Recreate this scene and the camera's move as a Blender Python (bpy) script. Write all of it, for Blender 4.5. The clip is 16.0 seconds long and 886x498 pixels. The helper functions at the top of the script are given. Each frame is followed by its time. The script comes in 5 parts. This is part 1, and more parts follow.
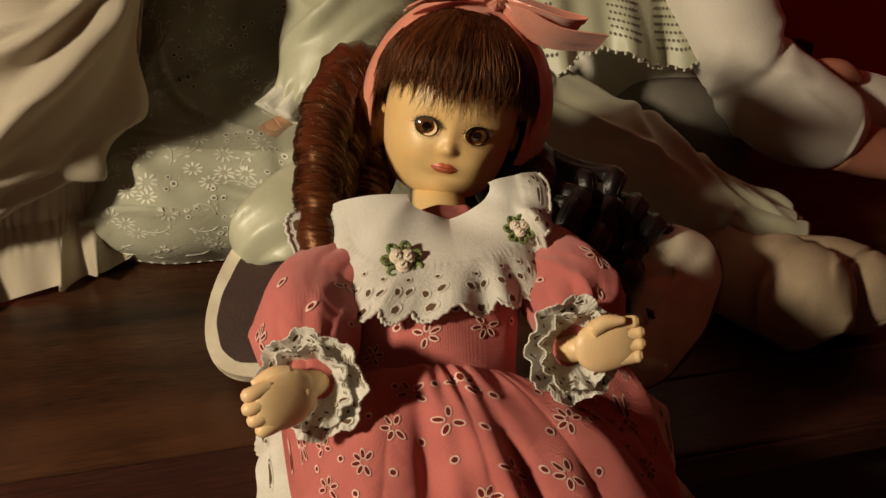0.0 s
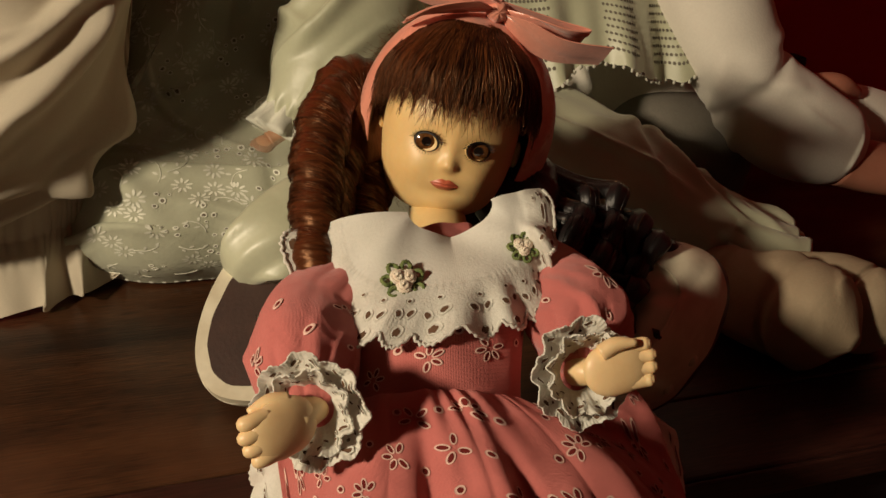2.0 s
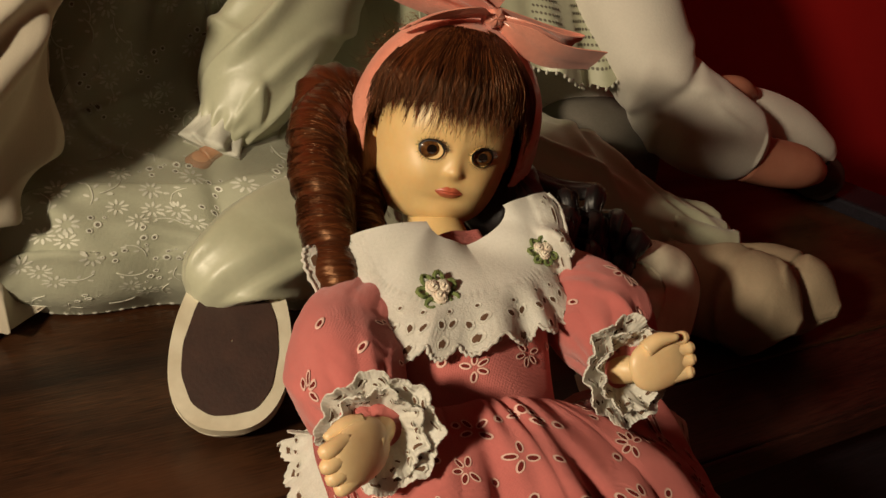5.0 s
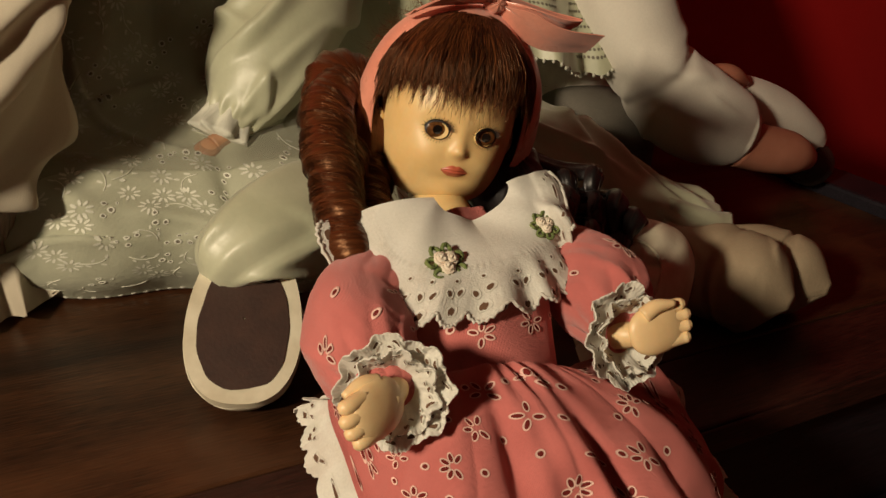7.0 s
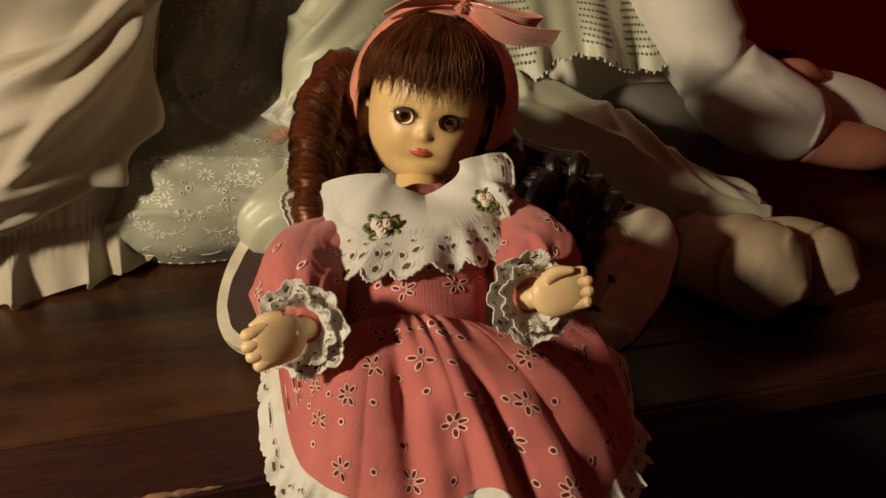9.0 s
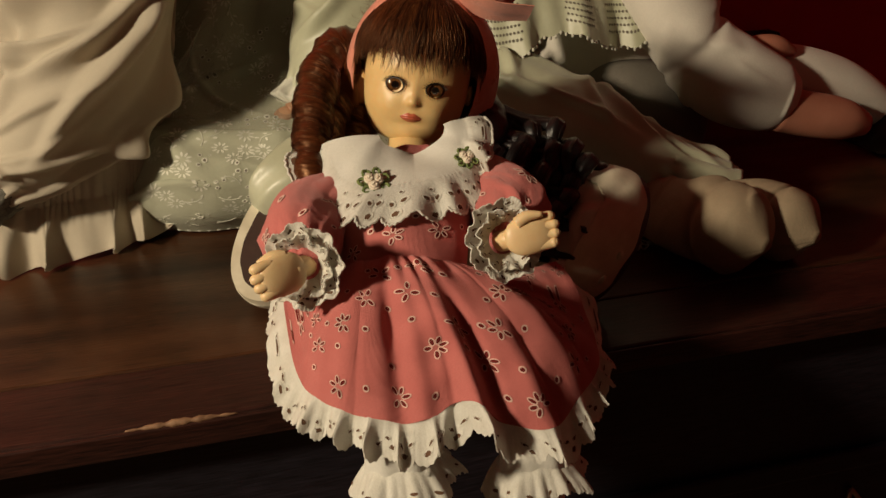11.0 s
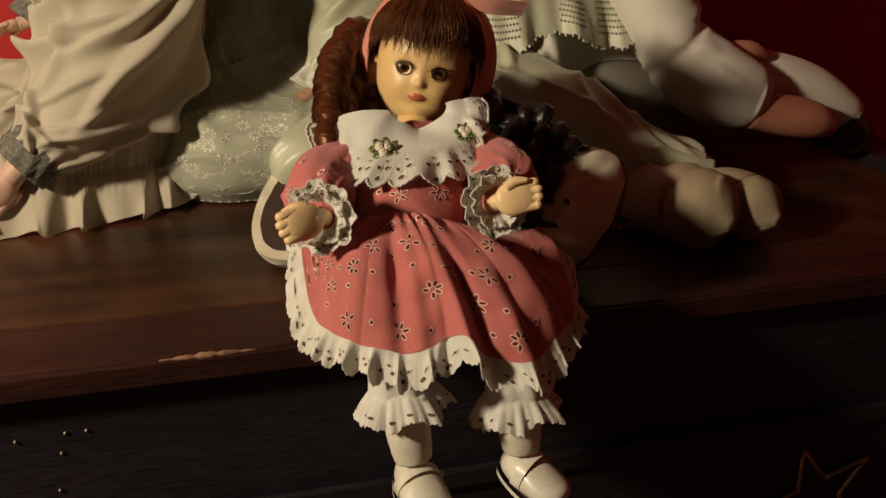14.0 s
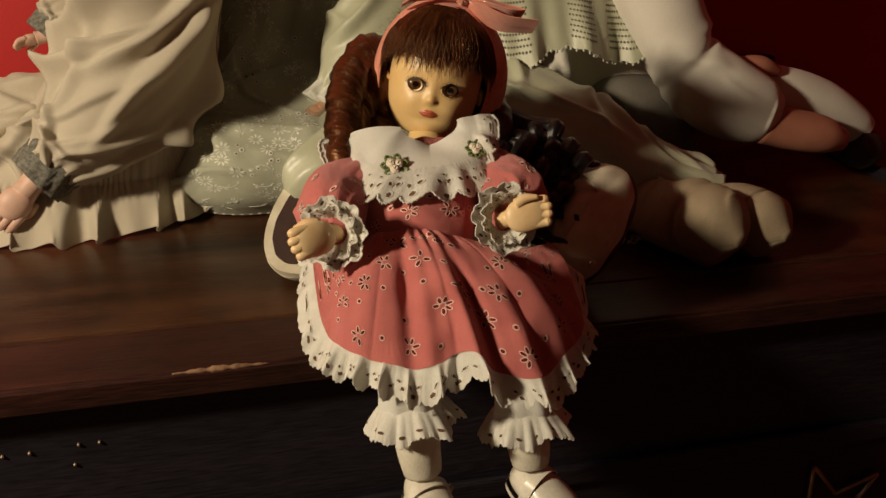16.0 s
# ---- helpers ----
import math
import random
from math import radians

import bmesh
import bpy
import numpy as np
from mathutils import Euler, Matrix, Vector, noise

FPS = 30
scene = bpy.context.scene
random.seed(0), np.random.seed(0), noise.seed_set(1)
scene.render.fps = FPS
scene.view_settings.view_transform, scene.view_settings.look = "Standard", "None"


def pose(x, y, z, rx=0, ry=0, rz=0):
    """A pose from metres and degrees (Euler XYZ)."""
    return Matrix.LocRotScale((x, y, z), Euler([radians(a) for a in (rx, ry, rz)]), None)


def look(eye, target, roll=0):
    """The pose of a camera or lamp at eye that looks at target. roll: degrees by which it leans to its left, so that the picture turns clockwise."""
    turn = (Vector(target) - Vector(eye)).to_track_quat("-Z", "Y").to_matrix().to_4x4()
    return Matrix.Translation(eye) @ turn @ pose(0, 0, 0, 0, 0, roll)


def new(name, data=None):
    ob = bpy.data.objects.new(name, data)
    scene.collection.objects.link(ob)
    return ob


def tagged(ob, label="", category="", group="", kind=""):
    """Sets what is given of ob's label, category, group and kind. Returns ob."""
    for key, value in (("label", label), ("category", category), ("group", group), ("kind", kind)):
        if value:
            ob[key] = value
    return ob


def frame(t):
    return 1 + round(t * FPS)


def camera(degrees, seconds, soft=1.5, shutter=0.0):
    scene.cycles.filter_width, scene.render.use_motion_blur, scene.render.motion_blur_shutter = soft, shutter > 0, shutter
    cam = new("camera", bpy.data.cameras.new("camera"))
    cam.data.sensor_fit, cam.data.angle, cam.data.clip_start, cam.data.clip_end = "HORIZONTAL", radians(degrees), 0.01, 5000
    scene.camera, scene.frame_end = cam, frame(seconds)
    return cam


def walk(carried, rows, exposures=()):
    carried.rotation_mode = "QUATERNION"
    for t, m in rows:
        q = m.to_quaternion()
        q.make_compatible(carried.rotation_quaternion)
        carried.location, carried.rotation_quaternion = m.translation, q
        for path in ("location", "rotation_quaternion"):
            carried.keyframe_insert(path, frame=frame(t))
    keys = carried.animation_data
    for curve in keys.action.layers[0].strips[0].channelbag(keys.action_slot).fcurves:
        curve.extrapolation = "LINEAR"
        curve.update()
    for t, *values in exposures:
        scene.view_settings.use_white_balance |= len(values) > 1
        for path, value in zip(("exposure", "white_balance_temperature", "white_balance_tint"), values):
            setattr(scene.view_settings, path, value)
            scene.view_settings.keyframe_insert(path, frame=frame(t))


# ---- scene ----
cam = camera(52.0, 16.0)
PATH = [
    (0, (-0.1310, -0.3749, 0.3349), (0.4012, 1.3493, -0.5276), 1.65),
    (0.5, (-0.1289, -0.3736, 0.3352), (0.4100, 1.3531, -0.5181), 1.70),
    (1, (-0.1277, -0.3677, 0.3315), (0.4254, 1.3517, -0.5275), 2.01),
    (1.5, (-0.1316, -0.3665, 0.3329), (0.4247, 1.3567, -0.5165), 2.01),
    (2, (-0.1338, -0.3580, 0.3297), (0.4313, 1.3708, -0.5020), 1.88),
    (2.5, (-0.1412, -0.3502, 0.3281), (0.4547, 1.3725, -0.4950), 2.11),
    (3, (-0.1510, -0.3436, 0.3261), (0.5002, 1.3595, -0.4957), 2.14),
    (3.5, (-0.1802, -0.3376, 0.3301), (0.5798, 1.3247, -0.4818), 2.93),
    (4, (-0.1985, -0.3193, 0.3218), (0.6352, 1.3116, -0.4816), 3.24),
    (6.5, (-0.2334, -0.3152, 0.3215), (0.7288, 1.2526, -0.4635), 3.97),
    (7, (-0.2355, -0.3339, 0.3180), (0.6955, 1.2490, -0.4745), 3.25),
    (7.5, (-0.2240, -0.3608, 0.3211), (0.6087, 1.2760, -0.4711), 1.94),
    (8, (-0.1831, -0.3942, 0.3264), (0.5088, 1.3072, -0.4654), 0.95),
    (8.5, (-0.1477, -0.4254, 0.3265), (0.4425, 1.3118, -0.4696), 0.14),
    (9, (-0.1254, -0.4526, 0.3269), (0.3634, 1.3203, -0.4593), -0.75),
    (11.5, (-0.1254, -0.5394, 0.3265), (0.3232, 1.2398, -0.4694), -1.79),
    (12, (-0.1278, -0.5530, 0.3271), (0.3220, 1.2272, -0.4658), -1.15),
    (12.5, (-0.1293, -0.5679, 0.3282), (0.3311, 1.2184, -0.4446), -0.78),
    (13, (-0.1371, -0.5811, 0.3281), (0.3210, 1.2067, -0.4425), -0.58),
    (13.5, (-0.1420, -0.6030, 0.3286), (0.3140, 1.1802, -0.4538), -0.54),
    (14, (-0.1468, -0.6143, 0.3278), (0.3055, 1.1728, -0.4479), -0.01),
    (14.5, (-0.1520, -0.6183, 0.3305), (0.3023, 1.1727, -0.4351), 0.16),
    (15, (-0.1500, -0.6173, 0.3303), (0.2874, 1.1801, -0.4300), -0.10),
    (15.5, (-0.1457, -0.6152, 0.3319), (0.2883, 1.1811, -0.4328), -0.11),
    (16, (-0.1469, -0.6171, 0.3352), (0.2831, 1.1823, -0.4247), -0.04),
]
walk(cam, [(t, look(eye, target, roll)) for t, eye, target, roll in PATH])

# ---- light: one warm lamp to the left of the chest, in a closed room ----
world = bpy.data.worlds.new("room_air")
world.use_nodes = True
world.node_tree.nodes["Background"].inputs[0].default_value = (0.58, 0.5, 0.95, 1)
world.node_tree.nodes["Background"].inputs[1].default_value = 0.022
scene.world = world
scene.view_settings.exposure = 0.0
lamp_data = bpy.data.lights.new("room_lamp", "AREA")
lamp_data.shape, lamp_data.size, lamp_data.energy, lamp_data.color = "DISK", 0.14, 18.3, (1.0, 0.82, 0.58)
room_lamp = new("room_lamp", lamp_data)
room_lamp.matrix_world = look((-1.12, -0.46, 0.70), (0.0, 0.12, 0.1))


# ---- materials ----
def material(name, color, rough=0.6, second=None, scale=40.0, mix=0.35, bump=0.0, bump_scale=400.0, stretch=(1, 1, 1), metal=0.0,
             sheen=0.0, coat=0.0, sub=0.0, tint=None, weave=0.0, weave_scale=1500.0, coords="Object", spec=0.5, fine=0.12, sheer=0.0, clear=0.0):
    m = bpy.data.materials.new(name)
    m.use_nodes = True
    t = m.node_tree
    b = t.nodes["Principled BSDF"]
    tc = t.nodes.new("ShaderNodeTexCoord")
    mp = t.nodes.new("ShaderNodeMapping")
    mp.inputs["Scale"].default_value = stretch
    t.links.new(tc.outputs[coords], mp.inputs[0])
    n1 = t.nodes.new("ShaderNodeTexNoise")
    n1.inputs["Scale"].default_value, n1.inputs["Detail"].default_value = scale, 5
    n2 = t.nodes.new("ShaderNodeTexNoise")
    n2.inputs["Scale"].default_value, n2.inputs["Detail"].default_value = bump_scale, 4
    for n in (n1, n2):
        t.links.new(mp.outputs[0], n.inputs["Vector"])
    ramp = t.nodes.new("ShaderNodeMapRange")
    ramp.inputs["From Min"].default_value, ramp.inputs["From Max"].default_value = 0.35, 0.68
    t.links.new(n1.outputs["Fac"], ramp.inputs["Value"])
    mx = t.nodes.new("ShaderNodeMix")
    mx.data_type = "RGBA"
    mx.inputs[6].default_value = (*color, 1)
    mx.inputs[7].default_value = (*(second or [c * (1 - mix) for c in color]), 1)
    t.links.new(ramp.outputs[0], mx.inputs[0])
    hs = t.nodes.new("ShaderNodeHueSaturation")
    vr = t.nodes.new("ShaderNodeMapRange")
    vr.inputs["To Min"].default_value, vr.inputs["To Max"].default_value = 1 - fine, 1 + fine
    t.links.new(n2.outputs["Fac"], vr.inputs["Value"])
    t.links.new(vr.outputs[0], hs.inputs["Value"])
    t.links.new(mx.outputs[2], hs.inputs["Color"])
    t.links.new(hs.outputs[0], b.inputs["Base Color"])
    rr = t.nodes.new("ShaderNodeMapRange")
    rr.inputs["To Min"].default_value, rr.inputs["To Max"].default_value = max(0.03, rough - 0.1), min(1, rough + 0.1)
    t.links.new(n1.outputs["Fac"], rr.inputs["Value"])
    t.links.new(rr.outputs[0], b.inputs["Roughness"])
    b.inputs["Metallic"].default_value = metal
    b.inputs["Specular IOR Level"].default_value = spec
    b.inputs["Sheen Weight"].default_value = sheen
    if tint:
        b.inputs["Specular Tint"].default_value = (*tint, 1)
    b.inputs["Coat Weight"].default_value = coat
    b.inputs["Coat Roughness"].default_value = 0.12
    if sub:
        b.inputs["Subsurface Weight"].default_value = sub
        b.inputs["Subsurface Radius"].default_value = (1.0, 0.5, 0.3)
        b.inputs["Subsurface Scale"].default_value = 0.004
    height = n2.outputs["Fac"]
    if weave:
        w1, w2 = t.nodes.new("ShaderNodeTexWave"), t.nodes.new("ShaderNodeTexWave")
        for w, d in ((w1, "X"), (w2, "Y")):
            w.bands_direction = d
            w.inputs["Scale"].default_value = weave_scale / 5
            w.inputs["Distortion"].default_value = 0.6
            t.links.new(tc.outputs["UV"], w.inputs["Vector"])
        ad = t.nodes.new("ShaderNodeMath")
        ad.operation = "MULTIPLY_ADD"
        ad.inputs[1].default_value = weave
        t.links.new(w1.outputs["Fac"], ad.inputs[0])
        t.links.new(height, ad.inputs[2])
        ad2 = t.nodes.new("ShaderNodeMath")
        ad2.operation = "MULTIPLY_ADD"
        ad2.inputs[1].default_value = weave
        t.links.new(w2.outputs["Fac"], ad2.inputs[0])
        t.links.new(ad.outputs[0], ad2.inputs[2])
        height = ad2.outputs[0]
    if bump:
        bp = t.nodes.new("ShaderNodeBump")
        bp.inputs["Strength"].default_value, bp.inputs["Distance"].default_value = bump, 0.0006
        t.links.new(height, bp.inputs["Height"])
        t.links.new(bp.outputs[0], b.inputs["Normal"])
    if sheer:
        tl, ms = t.nodes.new("ShaderNodeBsdfTranslucent"), t.nodes.new("ShaderNodeMixShader")
        ms.inputs[0].default_value = sheer
        t.links.new(hs.outputs[0], tl.inputs["Color"])
        t.links.new(b.outputs[0], ms.inputs[1])
        t.links.new(tl.outputs[0], ms.inputs[2])
        t.links.new(ms.outputs[0], t.nodes["Material Output"].inputs["Surface"])
    if clear:
        tp, mc = t.nodes.new("ShaderNodeBsdfTransparent"), t.nodes.new("ShaderNodeMixShader")
        mc.inputs[0].default_value = clear
        t.links.new(t.nodes["Material Output"].inputs["Surface"].links[0].from_socket, mc.inputs[1])
        t.links.new(tp.outputs[0], mc.inputs[2])
        t.links.new(mc.outputs[0], t.nodes["Material Output"].inputs["Surface"])
    return m


SKIN = material("bisque", (0.78, 0.56, 0.26), 0.42, (0.74, 0.48, 0.20), 35, bump=0.05, sub=0.15, fine=0.04)
HANDSKIN = material("bisque_limb", (0.82, 0.60, 0.33), 0.42, (0.76, 0.52, 0.27), 60, bump=0.06, sub=0.1, fine=0.04)
LIP = material("lip_paint", (0.60, 0.15, 0.075), 0.38, (0.44, 0.09, 0.05), 90, bump=0.05)
BROWLINE = material("brow_paint", (0.25, 0.13, 0.06), 0.5)
EYEWHITE = material("eye_white", (0.50, 0.43, 0.33), 0.08, mix=0.1, coat=1.0, spec=0.8, fine=0.02)
IRIS = material("iris_glass", (0.075, 0.029, 0.010), 0.06, (0.18, 0.075, 0.022), 500, coat=1.0, spec=0.9)
PUPIL = material("pupil", (0.008, 0.006, 0.005), 0.04, coat=1.0, spec=1.0)
LASH = material("lash", (0.02, 0.012, 0.008), 0.5)
HAIR = material("auburn_hair", (0.10, 0.030, 0.010), 0.28, (0.020, 0.006, 0.003), 9, tint=(1, 0.55, 0.3), bump=0.25, bump_scale=22, stretch=(40, 1.2, 1), coords="UV", spec=0.6, fine=0.7)
HAIRSHEEN = material("hair_strand", (0.18, 0.055, 0.017), 0.30, mix=0.5, spec=0.7, tint=(1, 0.6, 0.35))
HAIRDARK = material("dark_hair_strand", (0.030, 0.010, 0.005), 0.36, mix=0.5, spec=0.7, tint=(1, 0.6, 0.35))
# near-black copy of the auburn hair: shade put into the colour
SHADEHAIR = material("shaded_curl_hair", (0.014, 0.010, 0.010), 0.34, (0.006, 0.005, 0.005), 9, bump=0.2, bump_scale=22, stretch=(40, 1.2, 1), coords="UV", spec=0.45, fine=0.5)
SATIN = material("peach_satin", (0.76, 0.31, 0.22), 0.30, (0.68, 0.25, 0.17), 60, bump=0.12, sheen=0.4, spec=0.7, weave=0.3)
SATINEDGE = material("satin_edge", (0.85, 0.52, 0.40), 0.35)
PINK = material("rose_cotton", (0.60, 0.166, 0.148), 0.82, (0.52, 0.134, 0.120), 45, bump=0.5, bump_scale=900, weave=0.5, weave_scale=2600, sheen=0.25, fine=0.1)
THREAD = material("pale_thread", (0.84, 0.56, 0.48), 0.7, bump=0.5, bump_scale=1500)
EYELET = material("eyelet_hole", (0.17, 0.022, 0.020), 0.9, spec=0.1)
COTTON = material("white_cotton", (0.86, 0.85, 0.78), 0.8, (0.80, 0.79, 0.71), 40, bump=0.35, bump_scale=700, weave=0.12, weave_scale=2200, sheen=0.2, fine=0.06, sheer=0.15)
LACE = material("white_lace", (0.88, 0.87, 0.80), 0.85, (0.80, 0.78, 0.70), 120, bump=0.6, bump_scale=900, sheen=0.2, sheer=0.3)
LACEHOLE = material("lace_hole", (0.16, 0.09, 0.055), 0.9, spec=0.1)
ROSE = material("rose_floss", (0.86, 0.80, 0.66), 0.7, (0.80, 0.66, 0.53), 300, bump=1.0, bump_scale=1500)
LEAF = material("leaf_floss", (0.20, 0.25, 0.08), 0.75, (0.11, 0.15, 0.045), 300, bump=1.0, bump_scale=1500)
VINYL = material("white_vinyl", (0.82, 0.79, 0.68), 0.33, (0.64, 0.59, 0.48), 60, bump=0.05, coat=0.3)
SOCK = material("cream_stocking", (0.82, 0.78, 0.64), 0.75, (0.74, 0.69, 0.55), 70, bump=0.6, bump_scale=600, weave=0.4, weave_scale=1500)
SOLE = material("dark_sole", (0.05, 0.03, 0.022), 0.6)


def wood(name, dark, light, scratch, rough, grain=1.0):
    m = material(name, light, rough, dark, 3.2, bump=0.3, bump_scale=70, stretch=(0.8, 9.0, 9.0), fine=1.4, spec=0.35)
    t = m.node_tree
    b = t.nodes["Principled BSDF"]
    tc = t.nodes.new("ShaderNodeTexCoord")
    n = t.nodes.new("ShaderNodeTexNoise")
    n.inputs["Scale"].default_value, n.inputs["Detail"].default_value = 7.0, 8
    t.links.new(tc.outputs["Object"], n.inputs["Vector"])
    r = t.nodes.new("ShaderNodeMapRange")
    r.inputs["From Min"].default_value, r.inputs["From Max"].default_value = 0.5, 0.75
    r.inputs["To Max"].default_value = scratch
    t.links.new(n.outputs["Fac"], r.inputs["Value"])
    old = b.inputs["Base Color"].links[0].from_socket
    mx = t.nodes.new("ShaderNodeMix")
    mx.data_type = "RGBA"
    mx.inputs[7].default_value = (*[min(1, c * 1.9) for c in light], 1)
    t.links.new(r.outputs[0], mx.inputs[0])
    t.links.new(old, mx.inputs[6])
    t.links.new(mx.outputs[2], b.inputs["Base Color"])
    return m


LIDWOOD = wood("stained_lid_wood", (0.016, 0.0062, 0.0034), (0.056, 0.0225, 0.0096), 1.0, 0.38)
RIMWOOD = wood("dark_rim_wood", (0.018, 0.006, 0.004), (0.038, 0.012, 0.008), 0.25, 0.45)
DARKWOOD = wood("near_black_wood", (0.009, 0.008, 0.012), (0.016, 0.013, 0.018), 0.15, 0.5)
RAWWOOD = material("bare_wood", (0.30, 0.17, 0.09), 0.7, (0.16, 0.08, 0.04), 150, bump=0.5)
REDWALL = material("red_wall_paint", (0.56, 0.016, 0.014), 0.6, (0.49, 0.013, 0.012), 3, bump=0.3, bump_scale=180, fine=0.05)
PLASTER = material("dull_plaster", (0.30, 0.27, 0.23), 0.8, (0.26, 0.23, 0.20), 3, bump=0.3, bump_scale=120)
FLOORWOOD = wood("floor_board_wood", (0.07, 0.03, 0.015), (0.15, 0.07, 0.035), 0.3, 0.45)
IRON = material("star_metal", (0.42, 0.33, 0.24), 0.45, (0.22, 0.15, 0.11), 60, metal=0.8, bump=0.4, bump_scale=500)


# ---- mesh tools ----
class Build:
    """Collects smooth grids of several materials into one mesh."""

    def __init__(self):
        self.v, self.f, self.m, self.uv, self.count, self.mats = [], [], [], [], 0, []

    def slot(self, mat):
        if mat not in self.mats:
            self.mats.append(mat)
        return self.mats.index(mat)

    def quads(self, p, mat, wrap, size, flip=False):
        nv, nu = p.shape[:2]
        self.v.append(p.reshape(-1, 3))
        j, i = np.meshgrid(np.arange(nv - 1), np.arange(nu if wrap else nu - 1), indexing="ij")
        k = (i + 1) % nu
        q = np.stack([j * nu + i, j * nu + k, (j + 1) * nu + k, (j + 1) * nu + i], -1).reshape(-1, 4)
        den = nu if wrap else nu - 1
        s = np.stack([i, i + 1, i + 1, i], -1).reshape(-1, 4) / den * size[0]
        t = np.stack([j, j, j + 1, j + 1], -1).reshape(-1, 4) / (nv - 1) * size[1]
        if flip:
            q, s, t = q[:, ::-1], s[:, ::-1], t[:, ::-1]
        self.f.append(q + self.count)
        self.uv.append(np.stack([s, t], -1))
        self.m.append(np.full(len(q), self.slot(mat)))
        self.count += nu * nv

    def grid(self, fn, nu, nv, mat, wrap=False, size=(1, 1), thick=0.0, flip=False):
        s = np.linspace(0, 1, nu, endpoint=not wrap)
        ss, tt = np.meshgrid(s, np.linspace(0, 1, nv))
        p = fn(ss, tt)
        self.quads(p, mat, wrap, size, flip)
        if thick:
            q = p + normals(p, wrap) * thick * (-1 if flip else 1)
            self.quads(q, mat, wrap, size, not flip)
            for edge in (np.stack([p[0], q[0]]), np.stack([q[-1], p[-1]])):
                self.quads(edge, mat, wrap, (size[0], 0.01), not flip)
            if not wrap:
                for edge in (np.stack([q[:, 0], p[:, 0]]), np.stack([p[:, -1], q[:, -1]])):
                    self.quads(edge, mat, False, (size[1], 0.01), not flip)

    def decal(self, fn, s, t, outline, mat, lift):
        """A small flat piece on a surface: outline in surface steps (n, 2) round its middle (s, t)."""
        ss, tt = s + outline[:, 0], t + outline[:, 1]
        ss, tt = np.r_[ss, s + outline[:, 0].mean()], np.r_[tt, t + outline[:, 1].mean()]
        p = on_surface(fn, ss, tt, lift)
        n = len(outline)
        self.v.append(p)
        idx = np.array([[i, (i + 1) % n, n, n] for i in range(n)])
        self.tri(idx[:, :3] + self.count, mat)
        self.count += n + 1

    def tri(self, idx, mat):
        self.f.append(idx)
        self.uv.append(np.zeros((len(idx), 3, 2)))
        self.m.append(np.full(len(idx), self.slot(mat)))

    def ring(self, fn, s, t, a, b, turn, wide, mat, lift, ds, dt, steps=12):
        """A raised thread ring round an ellipse of half axes a, b metres on a surface; ds, dt: surface steps for a metre."""
        w = np.linspace(0, 2 * np.pi, steps, endpoint=False)
        rows = []
        for k, h in ((-0.5, 0.0), (0.0, 1.0), (0.5, 0.0)):
            x, y = (a + wide * k) * np.cos(w), (b + wide * k) * np.sin(w)
            rows.append(on_surface(fn, s + (x * np.cos(turn) - y * np.sin(turn)) * ds, t + (x * np.sin(turn) + y * np.cos(turn)) * dt, lift + h * wide * 0.35))
        self.quads(np.stack(rows), mat, True, (1, 1))

    def spot(self, fn, s, t, a, b, turn, mat, lift, ds, dt, steps=12):
        w = np.linspace(0, 2 * np.pi, steps, endpoint=False)
        x, y = a * np.cos(w), b * np.sin(w)
        self.decal(fn, s, t, np.stack([(x * np.cos(turn) - y * np.sin(turn)) * ds, (x * np.sin(turn) + y * np.cos(turn)) * dt], -1), mat, lift)

    def tube(self, pts, radii, mat, nu=16, nv=24, size=(1, 1), caps=True, shape=None, flat=1.0, side=None, step=None):
        """A tube along a smooth line through a few points; shape(theta, t) scales the radius."""
        pts, radii = np.array(pts, float), np.array(radii, float)
        fine = np.linspace(0, 1, nv)
        if caps:
            fine = np.r_[0, 0.0001, fine[1:-1], 0.9999, 1]
        line = curve(pts, fine)
        rad = np.maximum(curve(np.stack([radii, radii, radii], -1), fine)[:, 0], 1e-5)
        tan = np.gradient(curve(pts, np.linspace(0, 1, 200)), axis=0)
        tan = np.stack([np.interp(fine, np.linspace(0, 1, 200), tan[:, i]) for i in range(3)], -1)
        tan /= np.linalg.norm(tan, axis=1, keepdims=True) + 1e-12
        ref = np.array(side if side is not None else (0.3, -0.5, 0.8), float)
        a = np.cross(tan, ref)
        a /= np.linalg.norm(a, axis=1, keepdims=True) + 1e-12
        b = np.cross(tan, a)
        th = np.linspace(0, 2 * np.pi, nu, endpoint=False)
        r = rad[:, None] * (shape(th[None, :], fine[:, None]) if shape else np.ones((1, nu)))
        if caps:
            r[0] *= 0.001
            r[-1] *= 0.001
        p = line[:, None] + r[..., None] * (np.cos(th)[None, :, None] * a[:, None] + flat * np.sin(th)[None, :, None] * b[:, None])
        self.quads(p, mat, True, size)

    def ball(self, centre, axes, mat, nu=20, nv=14, bumpy=None, size=(1, 1)):
        """An ellipsoid: axes is a 3 x 3 array of half axes."""
        axes = np.array(axes, float)

        def fn(s, t):
            th, ph = 2 * np.pi * s, np.pi * (0.002 + 0.996 * t)
            d = np.stack([np.sin(ph) * np.cos(th), np.sin(ph) * np.sin(th), np.cos(ph)], -1)
            if bumpy:
                d = d * bumpy(d)[..., None]
            return np.array(centre) + d @ axes

        self.grid(fn, nu, nv, mat, wrap=True, size=size, flip=np.linalg.det(axes) > 0)

